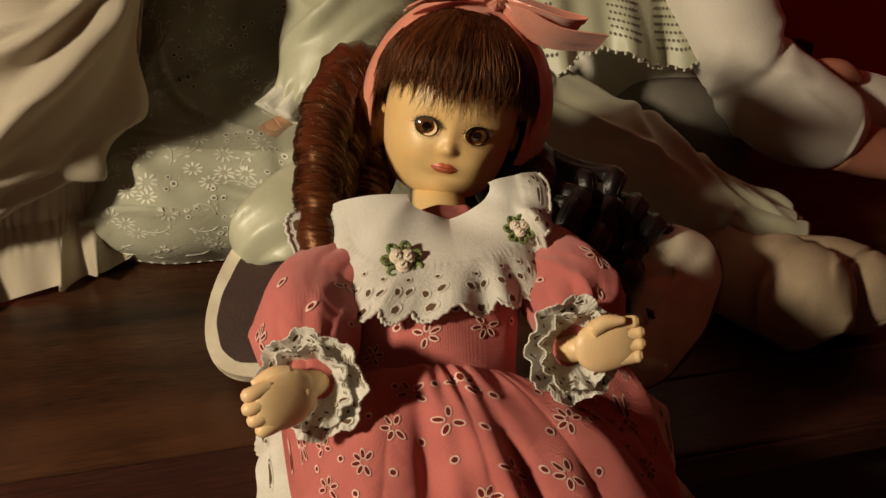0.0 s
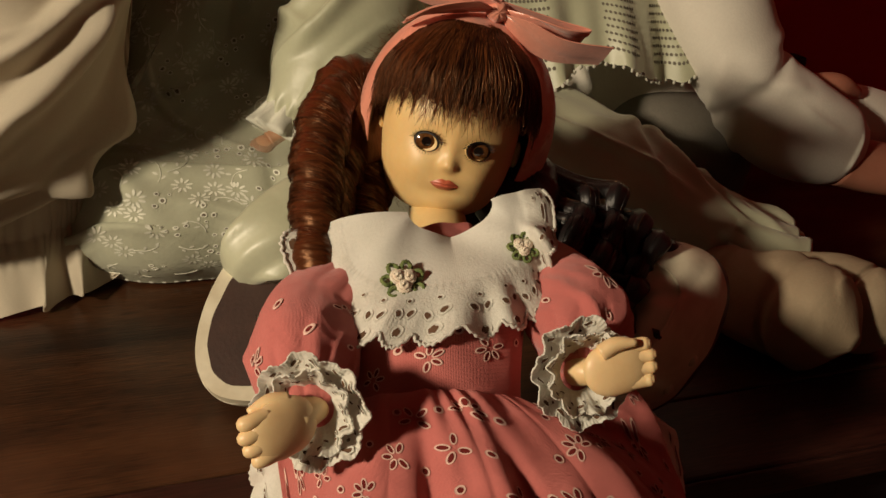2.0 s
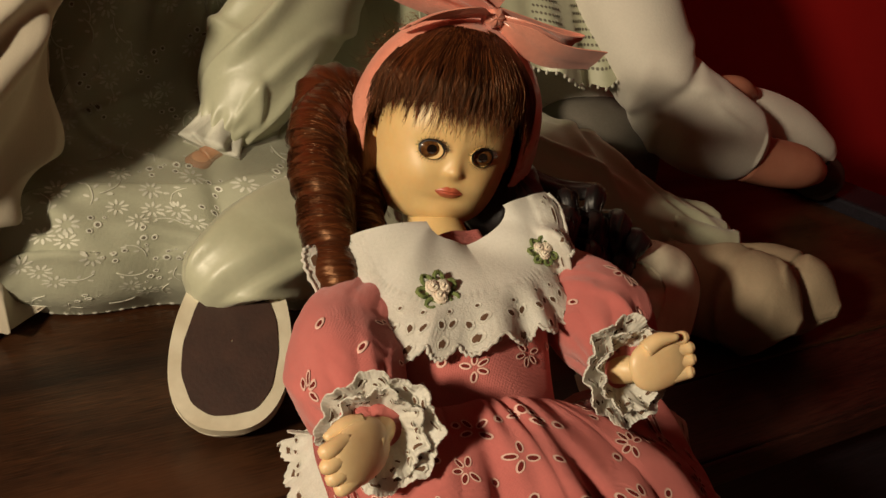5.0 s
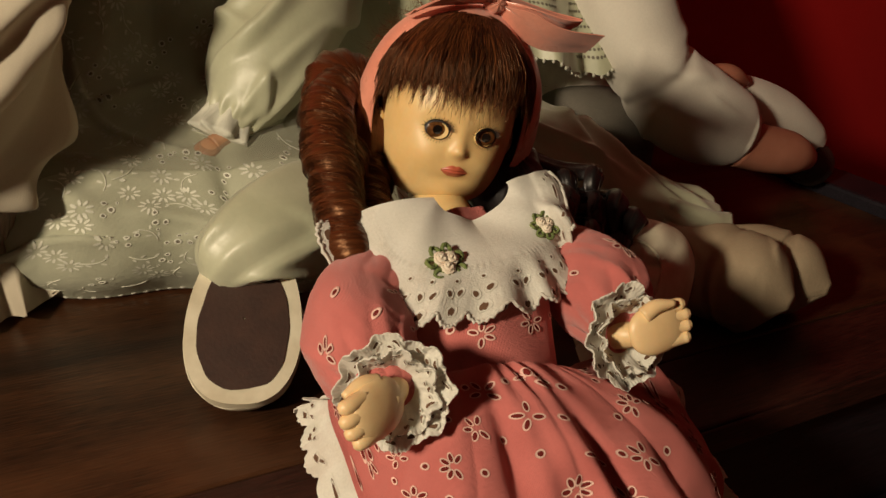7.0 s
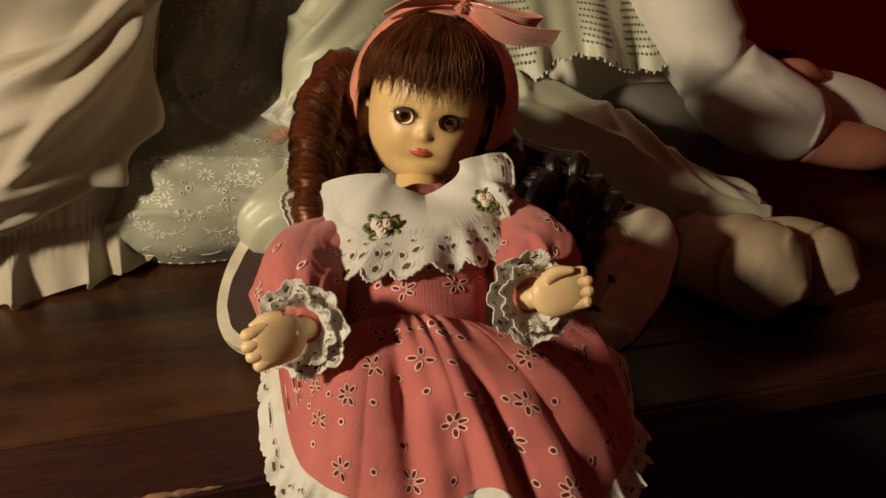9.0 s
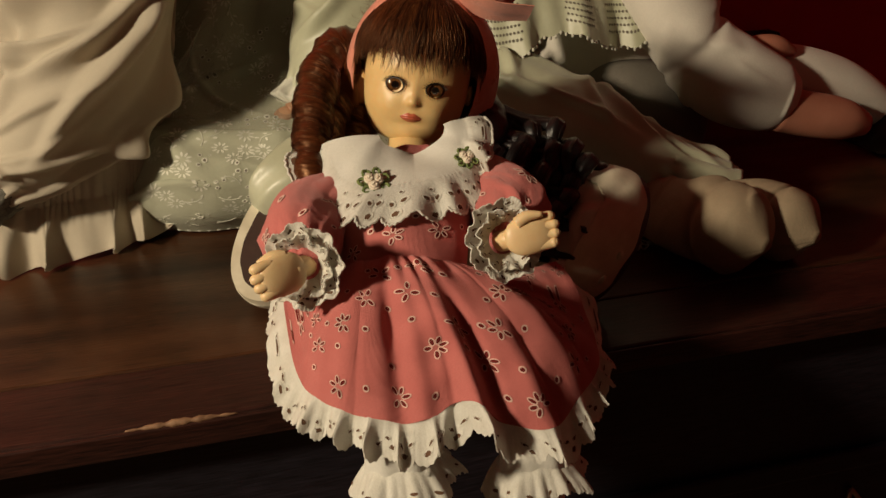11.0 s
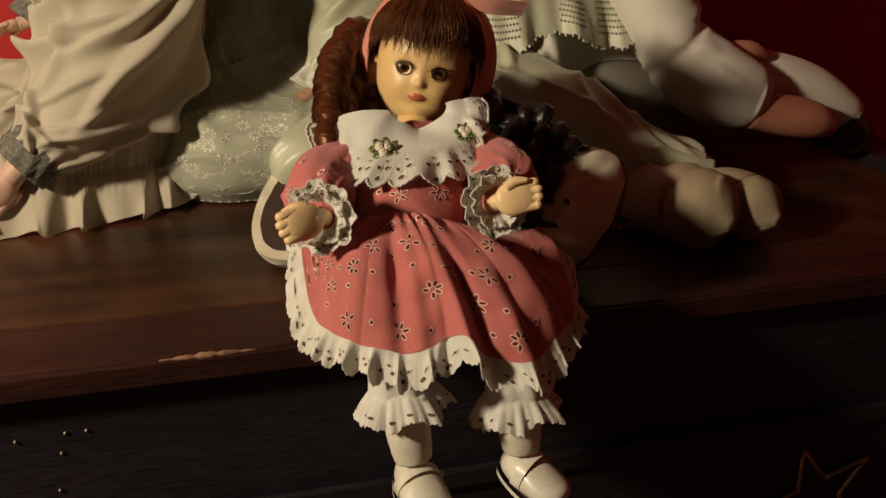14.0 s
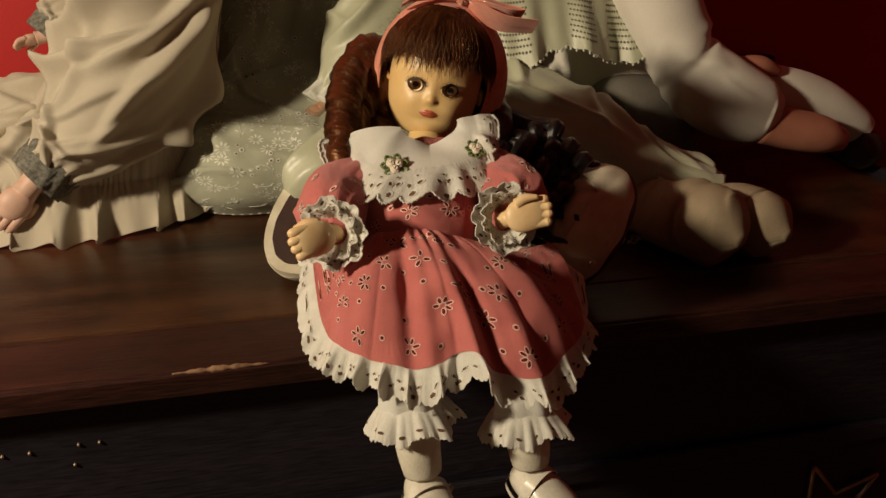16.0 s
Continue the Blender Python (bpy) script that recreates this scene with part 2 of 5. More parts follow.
    def finish(self, name, label="", category="", parent=None, kind=""):
        me = bpy.data.meshes.new(name)
        v = np.concatenate(self.v)
        faces = [row for f in self.f for row in f.tolist()]
        me.from_pydata(v.tolist(), [], faces)
        me.polygons.foreach_set("material_index", np.concatenate(self.m).astype(np.int32))
        me.polygons.foreach_set("use_smooth", np.ones(len(faces), bool))
        layer = me.uv_layers.new(name="UVMap")
        layer.data.foreach_set("uv", np.concatenate([u.reshape(-1) for u in self.uv]).astype(np.float32))
        for m in self.mats:
            me.materials.append(m)
        me.update()
        ob = new(name, me)
        if parent:
            ob.parent = parent
        return tagged(ob, label, category, kind=kind)


def normals(p, wrap=False):
    du = np.roll(p, -1, 1) - np.roll(p, 1, 1) if wrap else np.gradient(p, axis=1)
    n = np.cross(du, np.gradient(p, axis=0))
    return n / (np.linalg.norm(n, axis=-1, keepdims=True) + 1e-12)


def on_surface(fn, s, t, lift):
    e = 1e-3
    p = fn(s, t)
    n = np.cross(fn(s + e, t) - fn(s - e, t), fn(s, t + e) - fn(s, t - e))
    n /= np.linalg.norm(n, axis=-1, keepdims=True) + 1e-15
    lift = np.asarray(lift, float)
    return p + n * (lift[..., None] if lift.ndim else lift)


def curve(pts, t):
    """A smooth line through the points (Catmull-Rom)."""
    pts = np.array(pts, float)
    if len(pts) == 2:
        return pts[0] + (pts[1] - pts[0]) * np.asarray(t)[..., None]
    ext = np.concatenate([[2 * pts[0] - pts[1]], pts, [2 * pts[-1] - pts[-2]]])
    x = np.clip(np.asarray(t), 0, 1) * (len(pts) - 1)
    i = np.minimum(x.astype(int), len(pts) - 2)
    f = (x - i)[..., None]
    a, b, c, d = ext[i], ext[i + 1], ext[i + 2], ext[i + 3]
    return 0.5 * (2 * b + (c - a) * f + (2 * a - 5 * b + 4 * c - d) * f**2 + (3 * b - a - 3 * c + d) * f**3)


def smooth(a, b, x):
    x = np.clip((x - a) / (b - a), 0, 1)
    return x * x * (3 - 2 * x)


def bell(x, w):
    return np.exp(-((x / w) ** 2))


def folds(x, y, seed, sharp=1.3):
    """Crumpled cloth: warped ridges at three sizes, about 0 to 1.6."""
    r = np.random.RandomState(seed)
    out, size = 0, 1.0
    for f in (2.0, 4.1, 8.3):
        a, b, c = r.uniform(0, 3.14), r.uniform(0, 6.28), r.uniform(0, 6.28)
        p, q = x * np.cos(a) + y * np.sin(a), y * np.cos(a) - x * np.sin(a)
        w = f * p + 1.5 * np.sin(0.6 * f * q + b) + 0.8 * np.sin(0.9 * f * (p + 0.7 * q) + c)
        out = out + size * (1 - np.abs(np.sin(w))) ** sharp
        size *= 0.42
    return out


def ridges(x, y, seed, count, wide, high, angle, spread, long=(0.6, 1.6), width=(0.10, 0.22), period=0.0):
    """Cloth folds: single tapering ridges, steep on one side, strewn over wide x high; about 0 to 1.5."""
    r = np.random.RandomState(seed)
    out = 0.0
    for k in range(count):
        cx, cy, a = r.uniform(0, wide), r.uniform(-0.1, high + 0.1), angle + r.normal() * spread
        ln, w, h, bend = r.uniform(*long), r.uniform(*width), r.uniform(0.4, 1.0), r.normal() * 0.12
        dx = x - cx
        if period:
            dx = (dx + period / 2) % period - period / 2
        u, v = dx * np.cos(a) + (y - cy) * np.sin(a), (y - cy) * np.cos(a) - dx * np.sin(a)
        v = v + bend * u * u
        side = r.choice((-1, 1))
        out = out + h * np.exp(-((v / np.where(v * side > 0, w, 0.45 * w)) ** 2) - (u / ln) ** 4)
    return out


def wobble(x, y, seed, freq=1.0):
    """A cheap smooth noise of two numbers, about -1 to 1."""
    r = np.random.RandomState(seed)
    out = 0
    for k in range(6):
        a, b, c = r.uniform(-1, 1, 3)
        f = freq * (0.6 + 0.5 * k)
        out = out + np.sin(f * (a * x + b * y) * 6 + c * 9) / (1 + 0.4 * k)
    return out / 3


def box_mesh(name, lo, hi, mat, bevel=0.002, parent=None, label="", category="", kind="", segments=2):
    bm = bmesh.new()
    bmesh.ops.create_cube(bm, size=1)
    for v in bm.verts:
        v.co = Vector([lo[i] + (v.co[i] + 0.5) * (hi[i] - lo[i]) for i in range(3)])
    if bevel:
        bmesh.ops.bevel(bm, geom=bm.edges[:], offset=bevel, segments=segments, affect="EDGES", profile=0.5)
    me = bpy.data.meshes.new(name)
    bm.to_mesh(me)
    bm.free()
    for f in me.polygons:
        f.use_smooth = False
    me.materials.append(mat)
    ob = new(name, me)
    if parent:
        ob.parent = parent
    return tagged(ob, label, category, kind=kind)


# ---- room ----
box_mesh("wall_back", (-2.2, 0.64, -0.5), (2.2, 0.76, 2.1), REDWALL, 0, kind="structure", label="deep red painted wall behind the chest")
box_mesh("wall_left", (-2.32, -2.2, -0.5), (-2.2, 0.76, 2.1), REDWALL, 0, kind="structure", label="deep red painted side wall")
box_mesh("wall_right", (2.2, -2.2, -0.5), (2.32, 0.76, 2.1), REDWALL, 0, kind="structure", label="deep red painted side wall")
box_mesh("wall_front", (-2.32, -2.32, -0.5), (2.32, -2.2, 2.1), PLASTER, 0, kind="structure", label="dull plain wall")
box_mesh("ceiling", (-2.32, -2.32, 2.1), (2.32, 0.76, 2.2), PLASTER, 0, kind="structure", label="dull plaster ceiling")
box_mesh("floor", (-2.32, -2.32, -0.6), (2.32, 0.76, -0.5), FLOORWOOD, 0, kind="structure", label="dark wooden floor")

# ---- chest ----
chest = new("wooden_chest")
tagged(chest, "old dark-stained wooden chest with a worn brown lid", "chest")
LID_X0, LID_X1 = -0.95, 0.66
box_mesh("lid_panel", (LID_X0, 0.068, -0.020), (0.60, 0.60, 0.0), LIDWOOD, 0.0015, chest, "worn brown lid board")
box_mesh("lid_rim", (LID_X0, -0.0065, -0.0195), (0.60, 0.0675, -0.0006), RIMWOOD, 0.0022, chest, "dark front border of the lid")
box_mesh("lid_edge", (LID_X0, -0.0105, -0.0200), (0.60, -0.0070, -0.0018), RIMWOOD, 0.0012, chest, "dark chipped edge strip")
box_mesh("end_rail", (0.6005, -0.0105, -0.02), (0.66, 0.60, 0.014), DARKWOOD, 0.004, chest, "raised dark end rail")
box_mesh("back_board", (LID_X0, 0.6005, -0.02), (LID_X1, 0.63, 0.085), DARKWOOD, 0.004, chest, "raised dark back board")
box_mesh("carcass", (LID_X0 + 0.02, 0.010, -0.47), (LID_X1 - 0.02, 0.61, -0.0205), DARKWOOD, 0.003, chest, "near-black chest body")
box_mesh("front_moulding", (LID_X0 + 0.01, 0.002, -0.165), (LID_X1 - 0.01, 0.0095, -0.145), DARKWOOD, 0.003, chest, "near-black moulding strip")
box_mesh("plinth", (LID_X0, 0.004, -0.4995), (LID_X1, 0.62, -0.4705), DARKWOOD, 0.004, chest, "near-black plinth")
TACKS = ((-0.334, -0.064), (-0.315, -0.064), (-0.280, -0.062), (-0.265, -0.062), (-0.285, -0.079), (-0.291, -0.112))

# ---- the doll in the rose dress: its lap plane leans back from the chest's edge ----
O = np.array((0.0, -0.114, 0.037))
AX, AU, AN = np.array((1.0, 0, 0)), np.array((0, 0.759, 0.651)), np.array((0, -0.651, 0.759))


def lay(p):
    """From the doll's own frame (right, up along the body, out of the chest) into the world."""
    p = np.asarray(p, float)
    return O + p[..., 0:1] * AX + p[..., 1:2] * AU + p[..., 2:3] * AN


def mid(u):
    return -0.022 + 0.23 * (u - 0.103)


doll = Build()


# skirt
def skirt(s, t):
    ph = (s - 0.5) * 2 * np.pi * 0.78
    front, sn = np.cos(ph), np.sin(ph)
    wx, wu, wn = mid(0.103) + 0.0415 * sn, 0.103 - 0.007 * sn, -0.024 + 0.0265 * front
    hx = -0.003 + 0.094 * sn * (1 - 0.02 * sn)
    hu = 0.074 - 0.076 * np.sign(front) * np.abs(np.clip(front, -0.3, 1)) ** 0.55 - 0.006 * sn - 0.014 * bell(ph - 0.42, 0.25) + 0.010 * bell(ph + 0.12, 0.14)
    hn = -0.033 + 0.036 * front
    e = np.clip(1.32 * t - 0.32 * t * t, 0, 1.2)
    x, u = wx + (hx - wx) * e, wu + (hu - wu) * t
    n = wn + (hn - wn) * t + 0.013 * np.sin(np.pi * t**0.75) * np.clip(front, 0, 1) + 0.010 * np.sin(np.pi * t) * bell(np.abs(ph) - 0.95, 0.45)
    q = ph + 0.05 * np.sin(ph * 7 + 1)
    ridge = 2 * np.abs(np.sin(q * 5.2 + 0.35 * t + 0.4)) ** 0.75 - 1.2
    small = np.sin(q * 23 + 2.5 * np.sin(q * 4) + t)
    live = smooth(-0.25, 0.35, front)
    n = n + live * ridge * (0.0017 * bell(t - 0.08, 0.2) + 0.0032 * smooth(0.05, 0.75, t) * (0.45 + 0.55 * bell(ph - 0.15, 0.75)))
    n = n + live * small * (0.0013 * bell(t - 0.04, 0.16) + 0.0008 * t)
    n = n + 0.010 * bell(ph + 0.13 - 0.10 * t, 0.12) * smooth(0.05, 0.8, t) - 0.006 * bell(ph - 0.13, 0.085) * smooth(0.1, 0.6, t)
    n = n + 0.008 * bell(ph - 0.42, 0.12) * smooth(0.2, 0.9, t) - 0.007 * bell(ph + 0.45, 0.09) * smooth(0.05, 0.5, t) + 0.002 * wobble(ph * 1.5, t * 2, 5)
    return lay(np.stack([x, u, n], -1))


doll.grid(skirt, 340, 80, PINK, size=(0.42, 0.12), thick=0.0012)

# hem lace
def hem(s, t):
    ss = 0.012 + 0.976 * s
    base = skirt(ss, np.full_like(ss, 0.985))
    ph = (ss - 0.5) * 2 * np.pi * 0.78
    side = np.abs(np.sin(ph))
    out = np.stack([0.45 * np.sin(ph), -np.cos(ph) * 0.95 - 0.25, -0.25 - 0.30 * side], -1)
    out /= np.linalg.norm(out, axis=-1, keepdims=True)
    scallop = 0.0052 * np.abs(np.sin(s * 150)) ** 0.7 + 0.0005 * np.sin(s * 1300)
    w = t * (0.0178 + scallop + 0.003 * np.sin(s * 31 + 1))
    ruf = t**0.7 * (0.0014 * np.sin(s * 300 + 0.6 + 1.2 * np.sin(s * 17)) + 0.0058 * np.sin(s * 112 + 2.0 * np.sin(s * 17)))
    up = np.stack([0.25 * np.sin(ph), 0.1 * np.ones_like(ph), np.ones_like(ph)], -1)
    swing = 0.0036 * np.cos(s * 112 + 2.0 * np.sin(s * 17)) * t
    d = out * w[..., None] + up * (ruf - 0.001)[..., None] + np.stack([swing * np.cos(ph), swing * 0.3, 0 * ruf], -1)
    return base + d @ np.stack([AX, AU, AN])


doll.grid(hem, 1400, 14, LACE, size=(0.55, 0.02), thick=0.0007)
rng = np.random.RandomState(4)
for k in range(47):
    s0 = (k + 0.5) * math.pi / 150
    for ds, t0, a, b in ((0.0, 0.70, 0.0013, 0.0015), (-0.0052, 0.52, 0.0009, 0.0012), (0.0054, 0.54, 0.0009, 0.0011)):
        if rng.uniform() < 0.18:
            continue
        ds, t0 = ds + rng.uniform(-0.0015, 0.0015), t0 + rng.uniform(-0.06, 0.06)
        doll.spot(hem, s0 + ds, t0, a, b, rng.uniform(0, 3), LACEHOLE, -0.0003, 1 / 0.40, 1 / 0.023)
        doll.ring(hem, s0 + ds, t0, a * 1.25, b * 1.25, 0.0, 0.0009, LACE, -0.0004, 1 / 0.40, 1 / 0.023)


def flower(build, fn, s, t, r, turn, ds, dt, petals=5, hole=EYELET, thread=THREAD, arc=4.2, lift=0.0004, sign=1):
    """An eyelet flower: petals that are holes with a stitched edge."""
    for k in range(petals):
        a = turn + arc * (k / max(1, petals - 1) - 0.5)
        x, y = np.cos(a) * r * 0.62, np.sin(a) * r * 0.62
        build.spot(fn, s + x * ds, t + y * dt, r * 0.31, r * 0.14, a, hole, sign * lift, ds, dt)
        build.ring(fn, s + x * ds, t + y * dt, r * 0.36, r * 0.18, a, r * 0.12, thread, sign * lift, ds, dt)


def dot(build, fn, s, t, r, ds, dt, hole=EYELET, thread=THREAD, lift=0.0004, sign=1):
    build.spot(fn, s, t, r * 0.62, r * 0.62, 0, hole, sign * lift, ds, dt)
    build.ring(fn, s, t, r * 0.8, r * 0.8, 0, r * 0.5, thread, sign * lift, ds, dt)


# eyelet embroidery on the skirt, in staggered rows
for row in range(5):
    t0 = 0.13 + row * 0.185
    for col in range(9):
        s0 = 0.13 + (col + 0.5 * (row % 2)) * 0.092 + rng.uniform(-0.012, 0.012)
        if not 0.08 < s0 < 0.92:
            continue
        wide = 0.17 + 0.25 * t0
        if (row + col) % 3 != 2:
            flower(doll, skirt, s0, t0 + rng.uniform(-0.02, 0.02), 0.0064, rng.uniform(0, 6.28), 1 / wide, 1 / 0.10, petals=rng.randint(4, 7), sign=-1, lift=0.0005)
        dot(doll, skirt, s0 + 0.045, t0 + rng.uniform(-0.05, 0.06), 0.0019, 1 / wide, 1 / 0.10, sign=-1, lift=0.0005)


# bodice
def bodice(s, t):
    th = 2 * np.pi * (s + 0.5)
    u = 0.094 + 0.102 * t
    hw = 0.0405 + 0.004 * smooth(0.1, 0.6, t) - 0.028 * smooth(0.72, 1, t)
    dp = 0.027 + 0.002 * np.sin(np.pi * t) - 0.020 * smooth(0.55, 1, t)
    x = mid(u) + hw * np.sin(th)
    n = np.cos(th) * dp - 0.0275 + 0.0012 * np.sin(th * 5 + 9 * t) * smooth(0.2, 0.9, np.cos(th))
    return lay(np.stack([x, u, n], -1))


doll.grid(bodice, 72, 30, PINK, wrap=True, size=(0.2, 0.1))


for s0, t0, r, turn in ((0.455, 0.25, 0.0060, 0.4), (0.575, 0.27, 0.0066, 4.4), (0.51, 0.36, 0.002, 0), (0.40, 0.32, 0.002, 0), (0.65, 0.30, 0.002, 0), (0.34, 0.22, 0.006, 1)):
    if r > 0.004:
        flower(doll, bodice, s0, t0, r, turn, 1 / 0.2, 1 / 0.102, petals=5, sign=1)
    else:
        dot(doll, bodice, s0, t0, r, 1 / 0.2, 1 / 0.102, sign=1)


# collar with a ruffled eyelet edge
def collar(s, t):
    ph = (s - 0.5) * 3.55
    sn, cs = np.sin(ph), np.cos(ph)
    lobe = np.abs(np.sin(s * math.pi * COLLAR_SCALLOPS))
    edge = (0.0062 * lobe**0.7 + 0.0005 * np.sin(s * 620)) * smooth(0.70, 1, t)
    ox, ou = np.sign(sn) * np.abs(sn) ** 0.8 * 0.064 - 0.014, 0.182 - 0.051 * np.sign(cs) * np.abs(cs) ** 0.6 + 0.002 * sn
    ix, iu = 0.0220 * sn - 0.001, 0.196 - 0.0105 * cs + 0.001 * sn
    k = t * (1 + edge / 0.05)
    x, u = ix + (ox - ix) * k, iu + (ou - iu) * k
    xb = np.clip((x - mid(u)) / 0.064, -1, 1)
    n = -0.0300 + 0.0355 * np.sqrt(1 - 0.90 * xb**2) - 0.020 * (1 - t) ** 2 * (1 - 0.5 * np.abs(sn))
    lace = smooth(0.48, 0.64, t)
    wave = 0.0024 * np.sin(s * math.pi * COLLAR_SCALLOPS * 1.0 + 2.0 * np.sin(s * 11)) + 0.0006 * np.sin(s * 83 + 4 * t)
    n = n + lace * (0.0008 + wave * smooth(0.56, 1, t)) + 0.00009 * np.sin(s * 260 + 3 * np.sin(s * 40)) * bell(t - 0.60, 0.05)
    n = n + 0.0011 * np.sin(s * 8 + 5 * t) + 0.0006 * np.sin(s * 21 - 7 * t)
    curl = bell(s - 0.875, 0.05) * smooth(0.30, 1, t)
    return lay(np.stack([x - 0.010 * curl, u + 0.004 * curl, n + 0.018 * curl], -1))


COLLAR_SCALLOPS = 14
doll.grid(lambda s, t: collar(s, t * 0.585), 260, 26, COTTON, size=(0.16, 0.03), thick=0.0009)
doll.grid(lambda s, t: collar(s, 0.58 + 0.42 * t), 620, 20, LACE, size=(0.22, 0.02), thick=0.0009)
for k in range(COLLAR_SCALLOPS):
    s0 = (k + 0.5) / COLLAR_SCALLOPS
    for ds, t0, a, b in ((0.0, 0.93, 0.0013, 0.0013), (-0.016, 0.82, 0.0010, 0.0012), (0.016, 0.83, 0.0010, 0.0012), (0.0, 0.73, 0.0007, 0.0007)):
        ds, t0 = ds + rng.uniform(-0.003, 0.003), t0 + rng.uniform(-0.02, 0.02)
        turn = ds * 40
        doll.spot(collar, s0 + ds, t0, a, b, turn, LACEHOLE, -0.0005, 1 / 0.15, 1 / 0.06)
        doll.ring(collar, s0 + ds, t0, a * 1.35, b * 1.35, turn, 0.0010, LACE, -0.0005, 1 / 0.15, 1 / 0.06)
for t0, r in ((1.0, 0.0009),):
    w = np.linspace(0.004, 0.996, 420)
    doll.tube(on_surface(collar, w, np.full_like(w, t0), -0.0004), [r, r, r], LACE, 6, 420, (0.3, 0.01), shape=lambda th, t: 1 + 0.25 * np.sin(t * 900))


def rosette(s0, t0, warm, r=0.0066):
    """Three coiled floss roses inside a ring of looped leaves."""
    c = on_surface(collar, np.array(s0), np.array(t0), -0.0016)
    w = np.linspace(0, 2 * np.pi, 15)
    for k in range(7):
        a = k * 0.9 + 0.3
        out, across = AX * np.cos(a) + AU * np.sin(a), AU * np.cos(a) - AX * np.sin(a)
        p = c + out * r * 1.05
        loop = p + out * (r * 0.34 * np.cos(w))[:, None] + across * (r * 0.30 * np.sin(w))[:, None] + AN * (r * 0.08 * np.sin(2 * w))[:, None]
        doll.tube(loop, [r * 0.15, r * 0.15], LEAF, 7, 26, shape=lambda th, t: 1 + 0.2 * np.sin(60 * t + th))
    for k in range(3):
        a = k * 2.1 + 0.4
        p = c + (AX * np.cos(a) + AU * np.sin(a)) * r * 0.42 + AN * r * 0.08
        q = np.linspace(0, 1, 40)
        coil = p + (AX * np.cos(q * 16)[:, None] + AU * np.sin(q * 16)[:, None]) * (r * 0.50 * (1 - 0.85 * q))[:, None] + AN * (r * 0.40 * q)[:, None]
        doll.tube(coil, [r * 0.14, r * 0.14, r * 0.12], warm, 7, 80, shape=lambda th, t: 1 + 0.22 * np.sin(150 * t + 2 * th))
        doll.ball(p, np.stack([AX * r * 0.48, AU * r * 0.48, AN * r * 0.22]), warm, 12, 8)


rosette(0.352, 0.56, ROSE, 0.0072)
rosette(0.775, 0.50, ROSE, 0.0056)


# sleeves, cuffs and hands
def sleeve(pts, radii, seed, dots):
    pts = lay(np.array(pts))

    def shape(th, t):
        g = bell(t, 0.25) + bell(t - 1, 0.3)
        pleat = np.abs(np.sin(th * 5 + seed + 2.2 * np.sin(t * 3))) ** 0.7
        crush = folds(np.cos(th) + 0.8 * t, np.sin(th) + 2.2 * t, int(seed * 10))
        return 0.95 + 0.13 * g * (pleat - 0.6) + 0.12 * crush * (0.4 + 0.6 * smooth(0.25, 0.9, t)) + 0.03 * np.sin(th * 3 + 6 * t + seed)

    doll.tube(pts, radii, PINK, 96, 72, (0.16, 0.1), shape=shape)
    view = np.array((-0.22, -0.85, 0.48))

    def skin(s, t):
        s, t = np.broadcast_arrays(np.asarray(s, float), np.asarray(t, float))
        c = curve(pts, t)
        tan = curve(pts, np.clip(t + 0.01, 0, 1)) - curve(pts, np.clip(t - 0.01, 0, 1))
        tan /= np.linalg.norm(tan, axis=-1, keepdims=True)
        a = np.cross(tan, (0.3, -0.5, 0.8))
        a /= np.linalg.norm(a, axis=-1, keepdims=True)
        b = np.cross(tan, a)
        th = np.arctan2(b @ view, a @ view) + s * 3.0
        r = curve(np.stack([radii, radii, radii], -1), t)[..., 0] * shape(th, t)
        return c + r[..., None] * (np.cos(th)[..., None] * a + np.sin(th)[..., None] * b)

    for s0, t0, r in dots:
        if r > 0.003:
            flower(doll, skin, np.array(s0), np.array(t0), r, seed + s0 * 9, 14, 14, petals=4, lift=0.0006, sign=-1, arc=3)
            flower(doll, skin, np.array(s0), np.array(t0), r, seed + s0 * 9, 14, 14, petals=4, lift=0.0006, sign=1, arc=3)
        else:
            dot(doll, skin, np.array(s0), np.array(t0), r, 14, 14, lift=0.0006, sign=1)
            dot(doll, skin, np.array(s0), np.array(t0), r, 14, 14, lift=0.0006, sign=-1)


